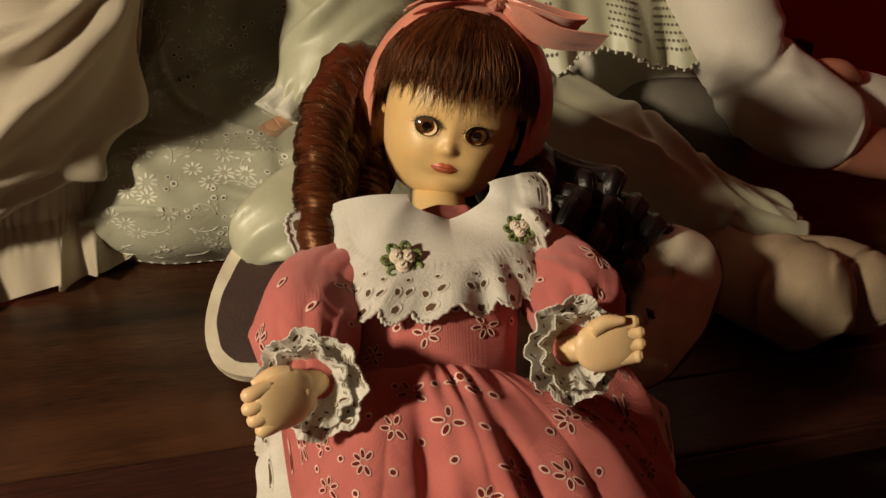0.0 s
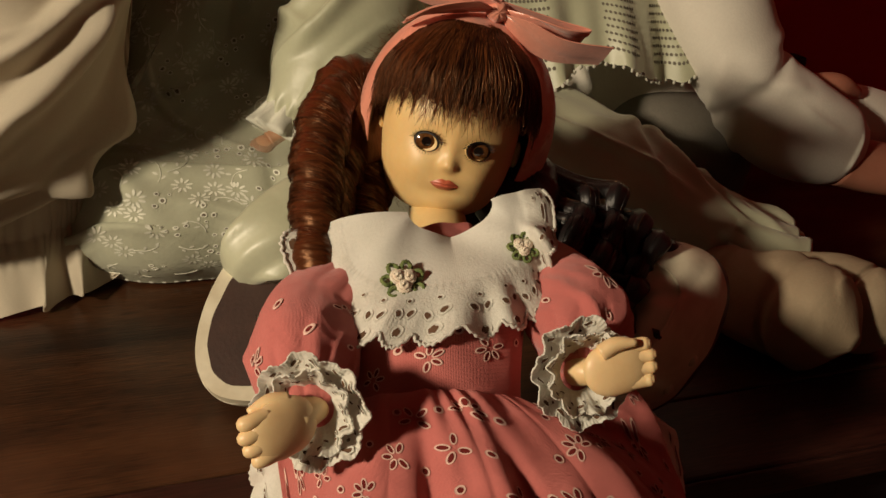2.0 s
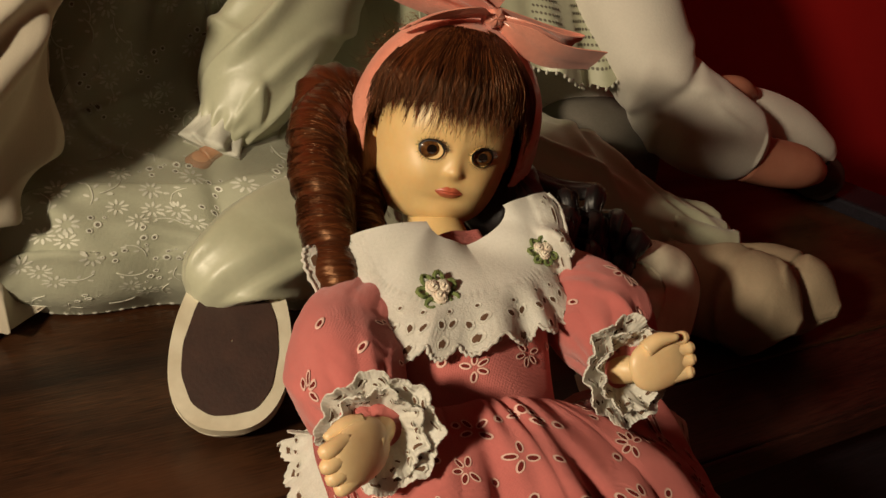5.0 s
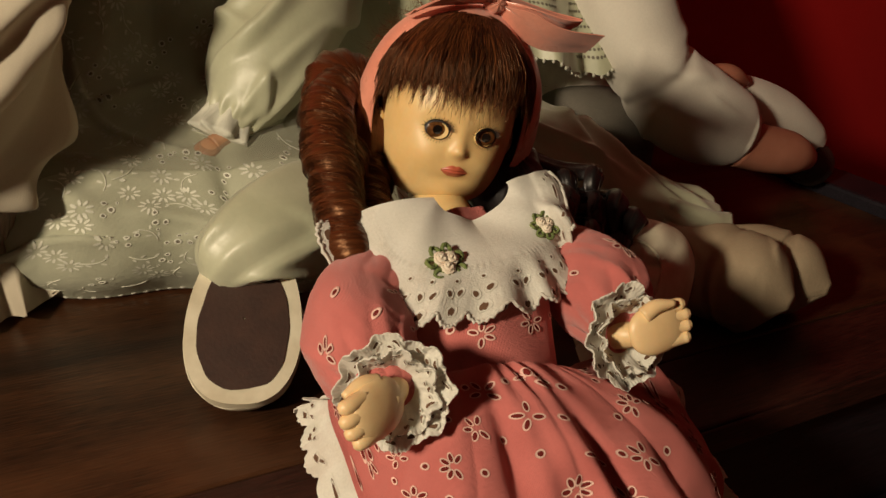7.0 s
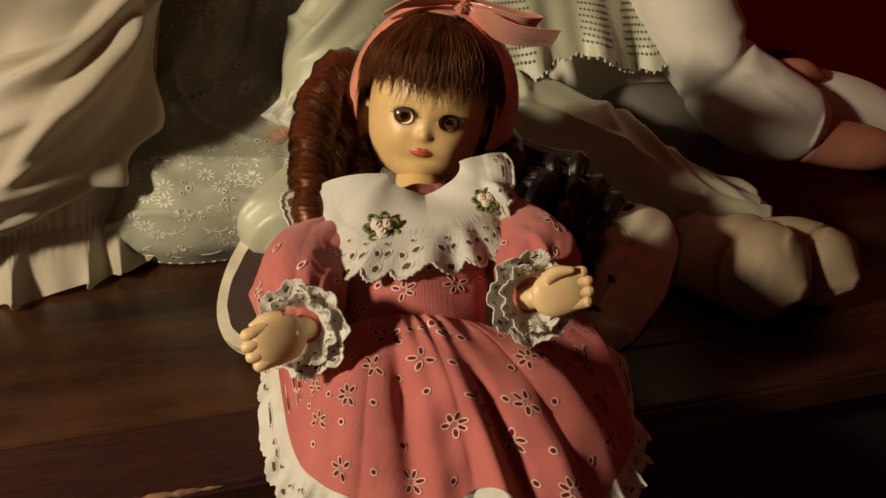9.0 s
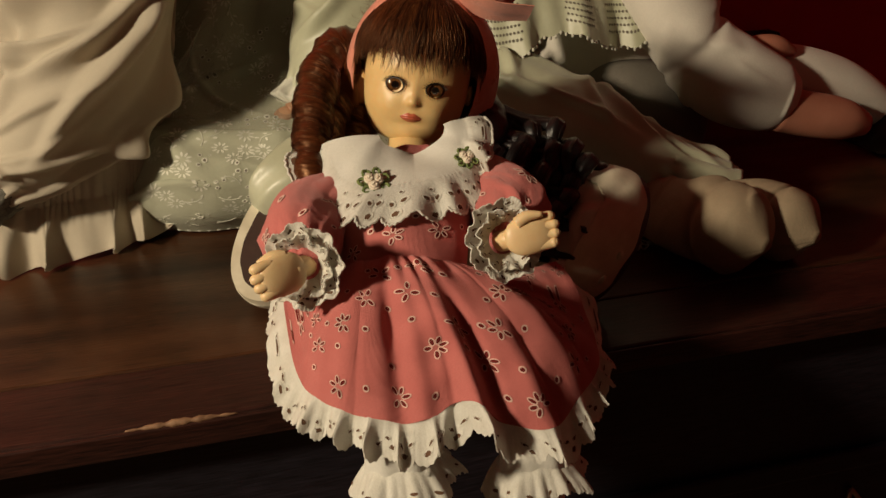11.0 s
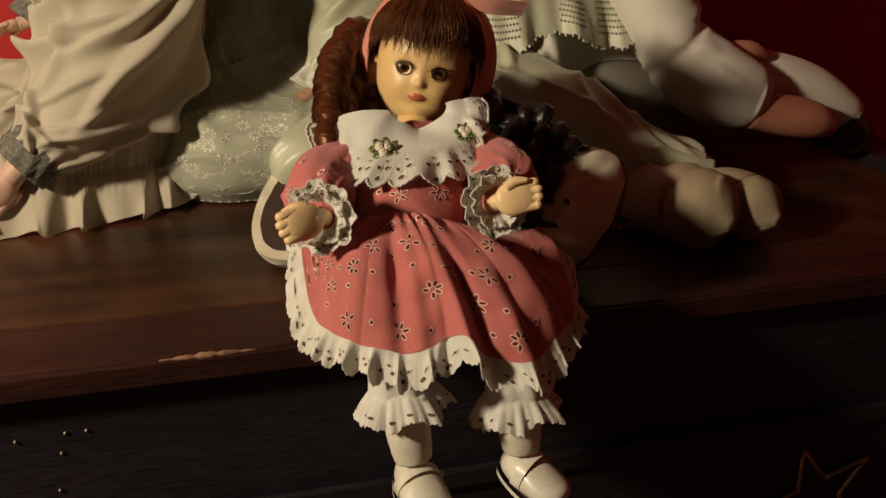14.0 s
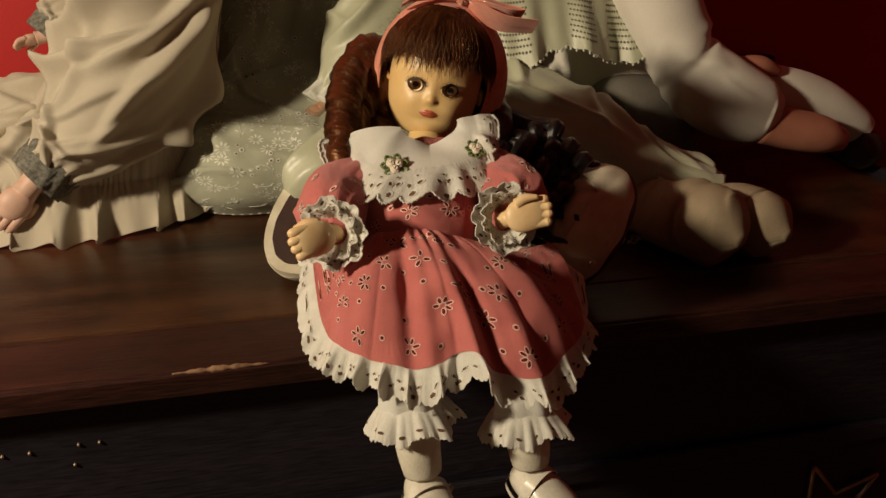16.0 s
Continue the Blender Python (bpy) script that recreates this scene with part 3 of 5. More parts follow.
def cuff(centre, along, radius, length, seed, flare):
    centre, along = lay(np.array(centre)), np.array(along, float) @ np.stack([AX, AU, AN])
    along /= np.linalg.norm(along)
    a = np.cross(along, (0.2, 0.3, 0.9))
    a /= np.linalg.norm(a)
    b = np.cross(along, a)

    def fn(s, t):
        th = 2 * np.pi * s
        wave = np.sin(th * 8 + seed + 0.8 * np.sin(th * 2)) + 0.45 * np.sin(th * 17 + seed * 2 + 2 * t) + 0.22 * np.sin(th * 31 + seed)
        r = radius * (0.50 + 0.62 * flare * t**0.8) + 0.0014 * wave * t**0.8
        h = length * 0.8 * t + 0.0016 * np.cos(th * 8 + seed) * t + (0.0016 * np.abs(np.sin(th * 7 + seed)) + 0.0003 * np.sin(th * 90)) * smooth(0.7, 1, t)
        return centre + r[..., None] * (np.cos(th)[..., None] * a + np.sin(th)[..., None] * b) + h[..., None] * along

    doll.grid(fn, 360, 14, LACE, wrap=True, size=(0.1, 0.015), thick=0.0007)
    for k in range(14):
        for ds, t0, r in ((0.0, 0.78, 0.0012), (0.024, 0.55, 0.0008)):
            for sg in (1, -1):
                doll.spot(fn, (k + 0.5) / 14 + ds, t0, r * 1.15, r * 0.85, 0.3, LACEHOLE, 0.001 * sg + (0.0004 if sg > 0 else 0), 1 / 0.10, 1 / 0.015, 9)
                doll.ring(fn, (k + 0.5) / 14 + ds, t0, r * 1.5, r * 1.15, 0.3, 0.0007, LACE, 0.0009 * sg + (0.0004 if sg > 0 else 0), 1 / 0.10, 1 / 0.015, 9)
    return centre


def hand(root, wrist, fingers, palm, size, thumb):
    """A small moulded doll's hand: directions in the doll's frame."""
    w = lay(np.array(wrist))
    f, p = (np.array(v, float) @ np.stack([AX, AU, AN]) for v in (fingers, palm))
    f /= np.linalg.norm(f)
    p -= f * (p @ f)
    p /= np.linalg.norm(p)
    side = np.cross(f, p) * thumb
    k = size
    r0 = lay(np.array(root))
    doll.tube([r0, (r0 + w) / 2 + f * k * 0.06, w + f * k * 0.22 - p * k * 0.03], [k * 0.22, k * 0.20, k * 0.13], HANDSKIN, 16, 8)
    doll.ball(w + f * k * 0.40, np.stack([f * k * 0.46, side * k * 0.37, p * k * 0.155]), HANDSKIN, 24, 16, lambda d: 1 + 0.06 * np.abs(d[..., 0] * d[..., 1]) * 2)
    for j in range(4):
        o = side * k * (0.25 - 0.165 * j)
        base = w + f * k * 0.62 + o
        ln = k * (0.30, 0.35, 0.33, 0.26)[j]
        doll.tube([base - f * k * 0.1, base + f * ln * 0.5 + p * k * 0.02, base + f * ln * 0.85 + p * k * 0.07, base + f * ln + p * k * 0.10], [k * 0.100, k * 0.104, k * 0.092, k * 0.045], HANDSKIN, 12, 16)
    th = w + f * k * 0.22 + side * k * 0.26 + p * k * 0.05
    doll.tube([th, th + (f * 0.35 + side * 0.14 + p * 0.10) * k * 0.6, th + (f * 0.8 + side * 0.10 + p * 0.22) * k * 0.6], [k * 0.13, k * 0.11, k * 0.050], HANDSKIN, 12, 12)


sleeve([(-0.046, 0.172, -0.028), (-0.074, 0.154, -0.024), (-0.084, 0.126, -0.009), (-0.086, 0.099, 0.011)], [0.016, 0.0240, 0.0245, 0.0105], 1.0,
       ((-0.25, 0.45, 0.006), (0.15, 0.5, 0.002), (0.3, 0.75, 0.0055), (-0.1, 0.7, 0.0022), (-0.4, 0.7, 0.002)))
sleeve([(0.034, 0.174, -0.028), (0.051, 0.154, -0.024), (0.050, 0.124, -0.006), (0.035, 0.099, 0.014)], [0.016, 0.0240, 0.0245, 0.0105], 2.6,
       ((0.1, 0.3, 0.0055), (-0.2, 0.55, 0.006), (0.25, 0.62, 0.002), (-0.05, 0.78, 0.0022), (0.35, 0.45, 0.002)))
for reach, flare, long, seed in ((0.0190, 1.25, 0.0075, 0.3), (0.0170, 0.9, 0.0110, 2.3)):
    cuff((-0.0850, 0.102, 0.0120), (-0.45, -0.45, 0.70), reach, long, seed, flare)
    cuff((0.0325, 0.100, 0.0150), (0.05, -0.45, 0.85), reach, long, seed + 1.4, flare)
hand((-0.0845, 0.1035, 0.0100), (-0.0880, 0.0975, 0.0200), (-0.84, -0.34, 0.22), (0.05, 0.52, -0.85), 0.0320, -1)
hand((0.0330, 0.1015, 0.0120), (0.0335, 0.0955, 0.0230), (0.95, 0.04, 0.18), (-0.25, -0.42, 0.86), 0.0320, -1)

# head: its own frame, turned to the front and tipped to one side
FWD = np.array((-0.27, -0.955, 0.05))
FWD /= np.linalg.norm(FWD)
HEAD = lay(np.array((0.0095, 0.2345, -0.010))) - 0.030 * FWD
R0 = np.cross(-FWD, (0, 0, 1))
R0 /= np.linalg.norm(R0)
U0 = np.cross(R0, -FWD)
TIP = math.radians(10.5)
HU, HR = math.cos(TIP) * U0 + math.sin(TIP) * R0, math.cos(TIP) * R0 - math.sin(TIP) * U0


def head_lay(p):
    p = np.asarray(p, float)
    return HEAD + p[..., 0:1] * HR + p[..., 1:2] * HU + p[..., 2:3] * FWD


def jaw(y):
    return np.clip(1 - ((y - 0.0035) / 0.0470) ** 2, 0.0, 1) ** np.where(y < 0.0035, 0.215, 0.42)


def face_z(x, y):
    """How far the face stands forward at a place across and up it."""
    h = jaw(y)
    w = 0.0372 * h + 1e-6
    z = 0.0335 * h * np.sqrt(np.clip(1 - (x / w) ** 2, 0, 1))
    z = z + 0.0042 * bell(x, 0.0036) * bell(y + 0.0092, 0.0040) + 0.0012 * bell(x, 0.0034) * bell(y + 0.002, 0.007)
    z = z + 0.0013 * (bell(x - 0.0034, 0.0020) + bell(x + 0.0034, 0.0020)) * bell(y + 0.0105, 0.0022)
    z = z - 0.0022 * (bell(x - 0.0140, 0.0078) + bell(x + 0.0140, 0.0078)) * bell(y - 0.0005, 0.0060)
    z = z + 0.0028 * (bell(x - 0.0175, 0.0105) + bell(x + 0.0175, 0.0105)) * bell(y + 0.0165, 0.0105)
    z = z + 0.0022 * bell(x, 0.0065) * bell(y + 0.0198, 0.0040) - 0.0012 * bell(x, 0.009) * bell(y + 0.0258, 0.0024)
    return z + 0.0030 * bell(x, 0.0105) * bell(y + 0.0340, 0.0060)


def skull(s, t):
    th, y = 2 * np.pi * (s + 0.5), 0.0035 - 0.0470 * np.cos(np.pi * (0.002 + 0.996 * t))
    h = jaw(y)
    x = 0.0372 * h * np.sin(th)
    z = np.where(np.cos(th) > 0, face_z(x, y), 0.036 * h * np.cos(th))
    return head_lay(np.stack([x, y, z], -1))


doll.grid(skull, 140, 110, SKIN, wrap=True)
doll.tube([head_lay((0, -0.022, -0.004)), head_lay((-0.001, -0.036, -0.006)), lay((-0.002, 0.172, -0.040))], [0.0140, 0.0145, 0.0180], SKIN, 28, 12)
for sx in (-1, 1):
    doll.ball(head_lay((sx * 0.0385, -0.006, -0.003)), np.stack([HR * 0.003, HU * 0.008, FWD * 0.005]), SKIN, 14, 10)


def face(s, t):
    return head_lay(np.stack([s, t, face_z(s, t)], -1))


def eye(cx, cy):
    a, b = 0.0064, 0.0051
    z0 = float(face_z(np.array(cx + 0.0), np.array(cy + 0.0))) - 0.0004

    def dome(s, t):
        th, r = 2 * np.pi * s, t
        x, y = a * r * np.cos(th), b * r * np.sin(th)
        return head_lay(np.stack([cx + x, cy + y, z0 + 0.0034 * np.sqrt(np.clip(1 - 0.96 * r * r, 0, 1)) - 0.0008 - 0.02 * cx * x * 5], -1))

    doll.grid(dome, 32, 10, EYEWHITE, wrap=True)

    def disc(r0, r1, lift, mat):
        def fn(s, t):
            th, r = 2 * np.pi * s, r0 + (r1 - r0) * t
            x, y = r * np.cos(th), np.clip(r * np.sin(th), -b * 0.92, b * 0.92) + 0.0002
            q = np.sqrt((x / a) ** 2 + (y / b) ** 2)
            return head_lay(np.stack([cx + x, cy + y, z0 + 0.0034 * np.sqrt(np.clip(1 - 0.96 * q * q, 0, 1)) - 0.0008 + lift - 0.02 * cx * x * 5], -1))
        doll.grid(fn, 32, 6, mat, wrap=True)

    disc(0.0001, 0.0060, 0.0003, LASH)
    disc(0.0001, 0.0053, 0.0005, IRIS)
    disc(0.0001, 0.0025, 0.0007, PUPIL)

    def rim(s, t):
        th, k = 2 * np.pi * s, 0.90 + 0.18 * t
        x, y = cx + a * k * np.cos(th), cy + b * k * np.sin(th)
        return head_lay(np.stack([x, y, face_z(x, y) + 0.0005 * np.sin(np.pi * (0.3 + 0.7 * t)) + 0.0012 * (1 - t)], -1))

    doll.grid(rim, 36, 5, SKIN, wrap=True)

    def liner(s, t):
        th, k = 2 * np.pi * s, 0.88 + 0.16 * t * (1 + 0.6 * np.sin(2 * np.pi * s))
        x, y = cx + a * k * np.cos(th), cy + b * k * np.sin(th)
        return head_lay(np.stack([x, y, face_z(x, y) + 0.0024 - 0.0004 * t], -1))

    doll.grid(liner, 36, 3, LASH, wrap=True)
    for k in range(22):
        th = math.pi * (0.06 + 0.88 * k / 21)
        ln = 0.0030 if k % 2 else 0.0022
        x, y = cx + a * 0.98 * math.cos(th), cy + b * 0.98 * math.sin(th)
        z = float(face_z(np.array(x), np.array(y))) + 0.0018
        dx, dy = math.cos(th) * ln, math.sin(th) * ln
        doll.tube([head_lay((x, y, z)), head_lay((x + dx * 0.6, y + dy * 0.5, z + 0.0016)), head_lay((x + dx, y + dy, z + 0.0022))], [0.00026, 0.00020, 0.00006], LASH, 5, 5)
    for k in range(12):
        th = -math.pi * (0.15 + 0.7 * k / 11)
        x, y = cx + a * math.cos(th), cy + b * math.sin(th)
        z = float(face_z(np.array(x), np.array(y))) + 0.0014
        doll.tube([head_lay((x, y, z)), head_lay((x + math.cos(th) * 0.0022, y + math.sin(th) * 0.0018, z + 0.0003))], [0.00014, 0.00005], LASH, 4, 3)


eye(-0.0138, 0.0)
eye(0.0138, 0.0)


def lips(s, t):
    x = (s - 0.5) * 2
    top = 0.0030 * (1 - np.abs(x) ** 1.6) * (1 - 0.35 * bell(x, 0.16)) + 0.0002
    low = -0.0040 * (1 - np.abs(x) ** 2.2)
    y = low + (top - low) * t
    xx, yy = x * 0.0076, -0.0198 + y + 0.0008 * np.abs(x) * -1
    puff = 0.0013 * np.sin(np.pi * np.clip(t, 0.03, 0.97)) * (1 - x * x) - 0.0009 * bell(t - 0.56, 0.07)
    return head_lay(np.stack([xx, yy, face_z(xx, yy) + 0.00025 + puff], -1))


doll.grid(lips, 36, 22, LIP)

# hair
def hair_cap(s, t):
    th = 2 * np.pi * (s + 0.5)
    low = 0.0235 - 0.004 * np.sin(th * 23) * np.sin(th * 7 + 1) * 0.5 - 0.045 * smooth(0.22, -0.15, np.cos(th))
    low = low - 0.006 * smooth(0.75, 0.35, np.cos(th)) + 0.0016 * np.sin(th * 61) + 0.0012 * np.sin(th * 97 + 2) + 0.0015 * np.sin(th * 29)
    y = 0.0635 + (low - 0.0635) * t**1.2
    h = np.clip(1 - ((y - 0.006) / 0.0578) ** 2, 0.0, 1) ** 0.46
    lock = 0.00018 * np.sin(th * 37 + 2 * np.sin(t * 4 + th * 3)) + 0.00020 * np.sin(th * 83 + 3 * t) + 0.00010 * np.sin(th * 151 + 5 * t)
    rr = 1 + (lock * smooth(0.05, 0.5, t) / 0.036)
    puff = 1 + 0.06 * np.sin(np.pi * np.clip(t, 0, 1)) + 0.02 * t + 0.035 * bell(t - 0.72, 0.2)
    return head_lay(np.stack([0.0420 * h * np.sin(th) * rr * puff, y, 0.0385 * h * np.cos(th) * rr * puff], -1))


doll.grid(hair_cap, 420, 44, HAIR, wrap=True, size=(1.0, 0.25), flip=True)
def strands(line_of, count, seed, lo, hi, steps=9, thick=0.00030, mats=None):
    """Fine hairs laid on a surface; line_of(k, t) gives the points of hair k."""
    r = np.random.RandomState(seed)
    for k in range(count):
        t = np.linspace(r.uniform(*lo), r.uniform(*hi), steps)
        w = thick * r.uniform(0.6, 1.2)
        doll.tube(line_of(r, t), [w, w, w * 0.35], (mats or (HAIR, HAIRSHEEN, HAIRDARK))[r.randint(3)], 3, steps, caps=False)


def fringe_hair(r, t):
    s0, ph = r.uniform(0.18, 0.82), r.uniform(0, 6)
    clump = round(s0 * 46) / 46
    drift = 0.45 * (clump - s0) + r.uniform(-0.030, 0.030) * r.uniform() + 0.012 * np.sin(clump * 60)
    ss = s0 + drift * t**2 + 0.004 * np.sin(4 * t + ph)
    return on_surface(hair_cap, ss, t * (1 + 0.03 * np.sin(s0 * 70)), -0.0004 - 0.0024 * r.uniform() * smooth(0.2, 1, t) - 0.0012 * smooth(0.8, 1.1, t))


strands(fringe_hair, 2400, 8, (0.02, 0.35), (0.96, 1.16), thick=0.00017)
doll.ball(head_lay((0.0, 0.006, -0.016)), np.stack([HR * 0.044, HU * 0.056, FWD * 0.032]), HAIR, 48, 30, lambda d: 1 + 0.02 * np.sin(np.arctan2(d[..., 1], d[..., 0]) * 20), (1, 0.3))


def ringlet(pts, radius, turns, seed, taper=0.7):
    pts = lay(np.array(pts))

    def shape(th, t):
        k = (th / (2 * np.pi) + turns * t + seed) % 1.0
        roll = np.where(k < 0.86, np.sin(np.pi * (0.12 + 0.55 * k / 0.86)), np.sin(np.pi * 0.67) + (np.sin(np.pi * 0.12) - np.sin(np.pi * 0.67)) * (k - 0.86) / 0.14)
        roll = 0.8 + (roll - 0.8) * smooth(0.10, 0.45, t)
        return 0.76 + 0.32 * roll + 0.012 * np.sin(40 * k + seed * 7) + 0.03 * np.sin(th * 3 + 5 * t + seed * 20)

    doll.tube(pts, [radius * 0.8, radius * 1.05, radius * 1.05, radius * 0.95, radius * 0.86, radius * 0.80, radius * 0.5], HAIR, 48, int(30 * turns) + 20, (0.006, 15.0), shape=shape)
    side = np.array((0.3, -0.5, 0.8))

    def lock(r, t):
        c = curve(pts, t)
        tan = curve(pts, np.clip(t + 0.02, 0, 1)) - curve(pts, np.clip(t - 0.02, 0, 1))
        tan /= np.linalg.norm(tan, axis=1, keepdims=True)
        a = np.cross(tan, side)
        a /= np.linalg.norm(a, axis=1, keepdims=True)
        b = np.cross(tan, a)
        k = r.uniform(0.05, 0.95)
        th = 2 * np.pi * (k - seed - turns * t)
        rad = radius * np.interp(t, [0, 0.16, 0.33, 0.5, 0.67, 0.83, 1.0], [0.8, 1.05, 1.05, 0.95, 0.86, 0.80, 0.5])
        rr = rad * (0.81 + 0.26 * math.sin(math.pi * (0.12 + 0.55 * min(k / 0.86, 1))) + 0.05 * r.uniform() + 0.02 * np.sin(9 * t + k * 20))
        return c + rr[:, None] * (np.cos(th)[:, None] * a + np.sin(th)[:, None] * b)

    strands(lock, 110, int(seed * 100), (0.0, 0.55), (0.6, 1.0), 40, 0.00020)


for pts, r, turns, seed in (
    (((-0.014, 0.306, -0.048), (-0.046, 0.276, -0.040), (-0.060, 0.232, -0.031), (-0.067, 0.194, -0.024), (-0.073, 0.166, -0.020)), 0.0142, 5.5, 0.1),
    (((-0.016, 0.286, -0.056), (-0.040, 0.256, -0.054), (-0.056, 0.218, -0.048), (-0.060, 0.180, -0.040)), 0.0150, 4, 0.5),
    (((-0.014, 0.272, -0.060), (-0.030, 0.235, -0.062), (-0.036, 0.196, -0.056)), 0.0150, 3, 0.8),
):
    ringlet(pts, r, turns, seed)


def unit(r):
    v = r.normal(size=3)
    return v / np.linalg.norm(v)


def loose_curl(pts, swing, radius, turns, seed):
    """A lock that winds down freely round its line."""
    pts = lay(np.array(pts))
    w = np.linspace(0, 1, 40)
    line = curve(pts, w)
    a = turns * 2 * np.pi * w + seed * 6.28
    grow = swing * smooth(0.05, 0.5, w)
    line = line + grow[:, None] * (np.cos(a)[:, None] * AX + np.sin(a)[:, None] * (0.75 * AN + 0.25 * AU))
    doll.tube(line, [radius * 0.9, radius, radius, radius, radius * 0.9, radius * 0.35], SHADEHAIR, 20, 90, (0.5, 0.3),
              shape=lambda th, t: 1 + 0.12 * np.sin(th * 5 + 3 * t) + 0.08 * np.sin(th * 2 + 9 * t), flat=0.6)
    strands(lambda r, t: curve(line, t) + radius * 0.85 * smooth(1.02, 0.8, t)[:, None] * unit(r), 16, int(seed * 50) + 3, (0.0, 0.3), (0.7, 1.0), 26, 0.0003, (SHADEHAIR, SHADEHAIR, HAIRDARK))


# curls on the side away from the lamp, their shade coloured in
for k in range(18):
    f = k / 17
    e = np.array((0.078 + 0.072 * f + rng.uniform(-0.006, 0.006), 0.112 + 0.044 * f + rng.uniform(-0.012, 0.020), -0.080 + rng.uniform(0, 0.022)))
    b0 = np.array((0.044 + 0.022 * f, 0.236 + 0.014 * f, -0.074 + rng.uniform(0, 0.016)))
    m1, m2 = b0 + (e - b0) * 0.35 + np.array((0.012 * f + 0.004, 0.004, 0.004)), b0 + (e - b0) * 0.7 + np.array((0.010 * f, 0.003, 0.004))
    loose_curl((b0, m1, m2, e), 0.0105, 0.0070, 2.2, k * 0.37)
doll.ball(lay((-0.026, 0.284, -0.050)), np.stack([AX * 0.028, AU * 0.038, AN * 0.020]), HAIR, 40, 24, lambda d: 1 + 0.03 * np.sin(np.arctan2(d[..., 1], d[..., 0]) * 14), (1, 0.3))
# hair bulk above those curls, coloured dark for shade too
doll.ball(lay((0.058, 0.236, -0.060)), np.stack([AX * 0.028, AU * 0.036, AN * 0.020]), SHADEHAIR, 40, 24, lambda d: 1 + 0.03 * np.sin(np.arctan2(d[..., 1], d[..., 0]) * 14), (1, 0.3))
# stray strands round the temples and the curls
for k in range(230):
    a = rng.uniform(0.1, 3.0)
    if k < 110:
        a = rng.uniform(1.75, 3.3)
    r = rng.uniform(1.0, 1.08)
    p0 = np.array((0.046 * r * math.cos(a), 0.006 + 0.057 * r * math.sin(a), rng.uniform(-0.032, -0.014)))
    d = np.array((math.cos(a) * rng.uniform(0.2, 1.0), rng.uniform(-0.9, 0.5), rng.uniform(-0.4, 0.4))) * rng.uniform(0.006, 0.018)
    doll.tube(head_lay(np.array([p0, p0 + d * 0.5 + rng.uniform(-0.002, 0.002, 3), p0 + d])), [0.00012, 0.0001, 0.00005], HAIRSHEEN, 3, 5, caps=False)
for k in range(70):
    x0 = rng.uniform(-0.026, 0.026)
    y0 = rng.uniform(0.017, 0.022)
    z0 = float(face_z(np.array(x0), np.array(y0))) + 0.0065
    dy = rng.uniform(0.004, 0.011)
    x1 = x0 + rng.uniform(-0.004, 0.004)
    doll.tube(head_lay(np.array([(x0, y0 + 0.008, z0), (x0, y0, z0 + 0.001), (x1, y0 - dy, z0 + rng.uniform(-0.001, 0.002))])), [0.00018, 0.00016, 0.00006], HAIRSHEEN, 3, 6, caps=False)


# ribbon band and bow
def headband(s, t):
    a = -0.35 + (math.pi + 0.70) * s
    w = (t - 0.45) * 0.0170
    rx, ry = 0.0515 - 0.0070 * t + 0.002 * np.sin(np.pi * t), 0.0645 - 0.0055 * t + 0.001 * np.sin(np.pi * t)
    rx = rx + (0.0065 - 0.0085 * t) * smooth(0, 0.8, np.cos(a))
    x, y = rx * np.cos(a), 0.002 + ry * np.sin(a)
    return head_lay(np.stack([x, y, 0.000 + w - 0.003 * np.cos(a * 2) + 0.0006 * np.sin(s * 40 + 7 * t)], -1))


doll.grid(headband, 80, 8, SATIN, size=(0.16, 0.018), thick=0.0007)


def strip(pts, wide, wdir, mat=SATIN, twist=0.0, seed=0.0):
    pts, wdir = np.array(pts, float), np.array(wdir, float)

    def fn(s, t):
        c = curve(pts, s)
        w = wdir + twist * np.stack([np.sin(s * 3), 0 * s, np.cos(s * 3)], -1)
        pinch = 0.35 + 0.65 * smooth(0, 0.45, s)
        fold = 0.0013 * np.sin(t * 9 + s * 5 + seed) * (1 - 0.4 * s)
        return head_lay(c + w * ((t - 0.5) * wide * pinch)[..., None] + np.stack([0 * s, fold, fold], -1))

    doll.grid(fn, 40, 10, mat, size=(0.06, 0.018), thick=0.0006)


KNOT = np.array((0.010, 0.0690, 0.004))
strip([KNOT, KNOT + (-0.024, 0.008, 0.012), KNOT + (-0.050, 0.014, 0.016), KNOT + (-0.066, 0.014, 0.006), KNOT + (-0.046, 0.006, -0.006), KNOT + (0, 0, -0.004)], 0.034, (0.05, 0.55, 0.80))
strip([KNOT, KNOT + (0.016, 0.000, 0.008), KNOT + (0.036, -0.004, 0.008), KNOT + (0.048, -0.004, 0.000), KNOT + (0.032, -0.004, -0.008), KNOT + (0, 0, -0.004)], 0.019, (0.1, 0.50, 0.80), seed=1.0)
strip([KNOT, KNOT + (0.014, -0.006, 0.008), KNOT + (0.034, -0.012, 0.010), KNOT + (0.060, -0.010, 0.008)], 0.021, (0.10, 0.60, 0.75), seed=2.0)
strip([KNOT, KNOT + (-0.014, 0.000, 0.010), KNOT + (-0.034, -0.006, 0.012), KNOT + (-0.046, -0.014, 0.008)], 0.018, (0.15, 0.35, 0.9), seed=3.0)
doll.ball(head_lay(KNOT), np.stack([HR * 0.0065, HU * 0.006, FWD * 0.008]), SATIN, 20, 14, lambda d: 1 + 0.06 * np.sin(np.arctan2(d[..., 1], d[..., 0]) * 7))


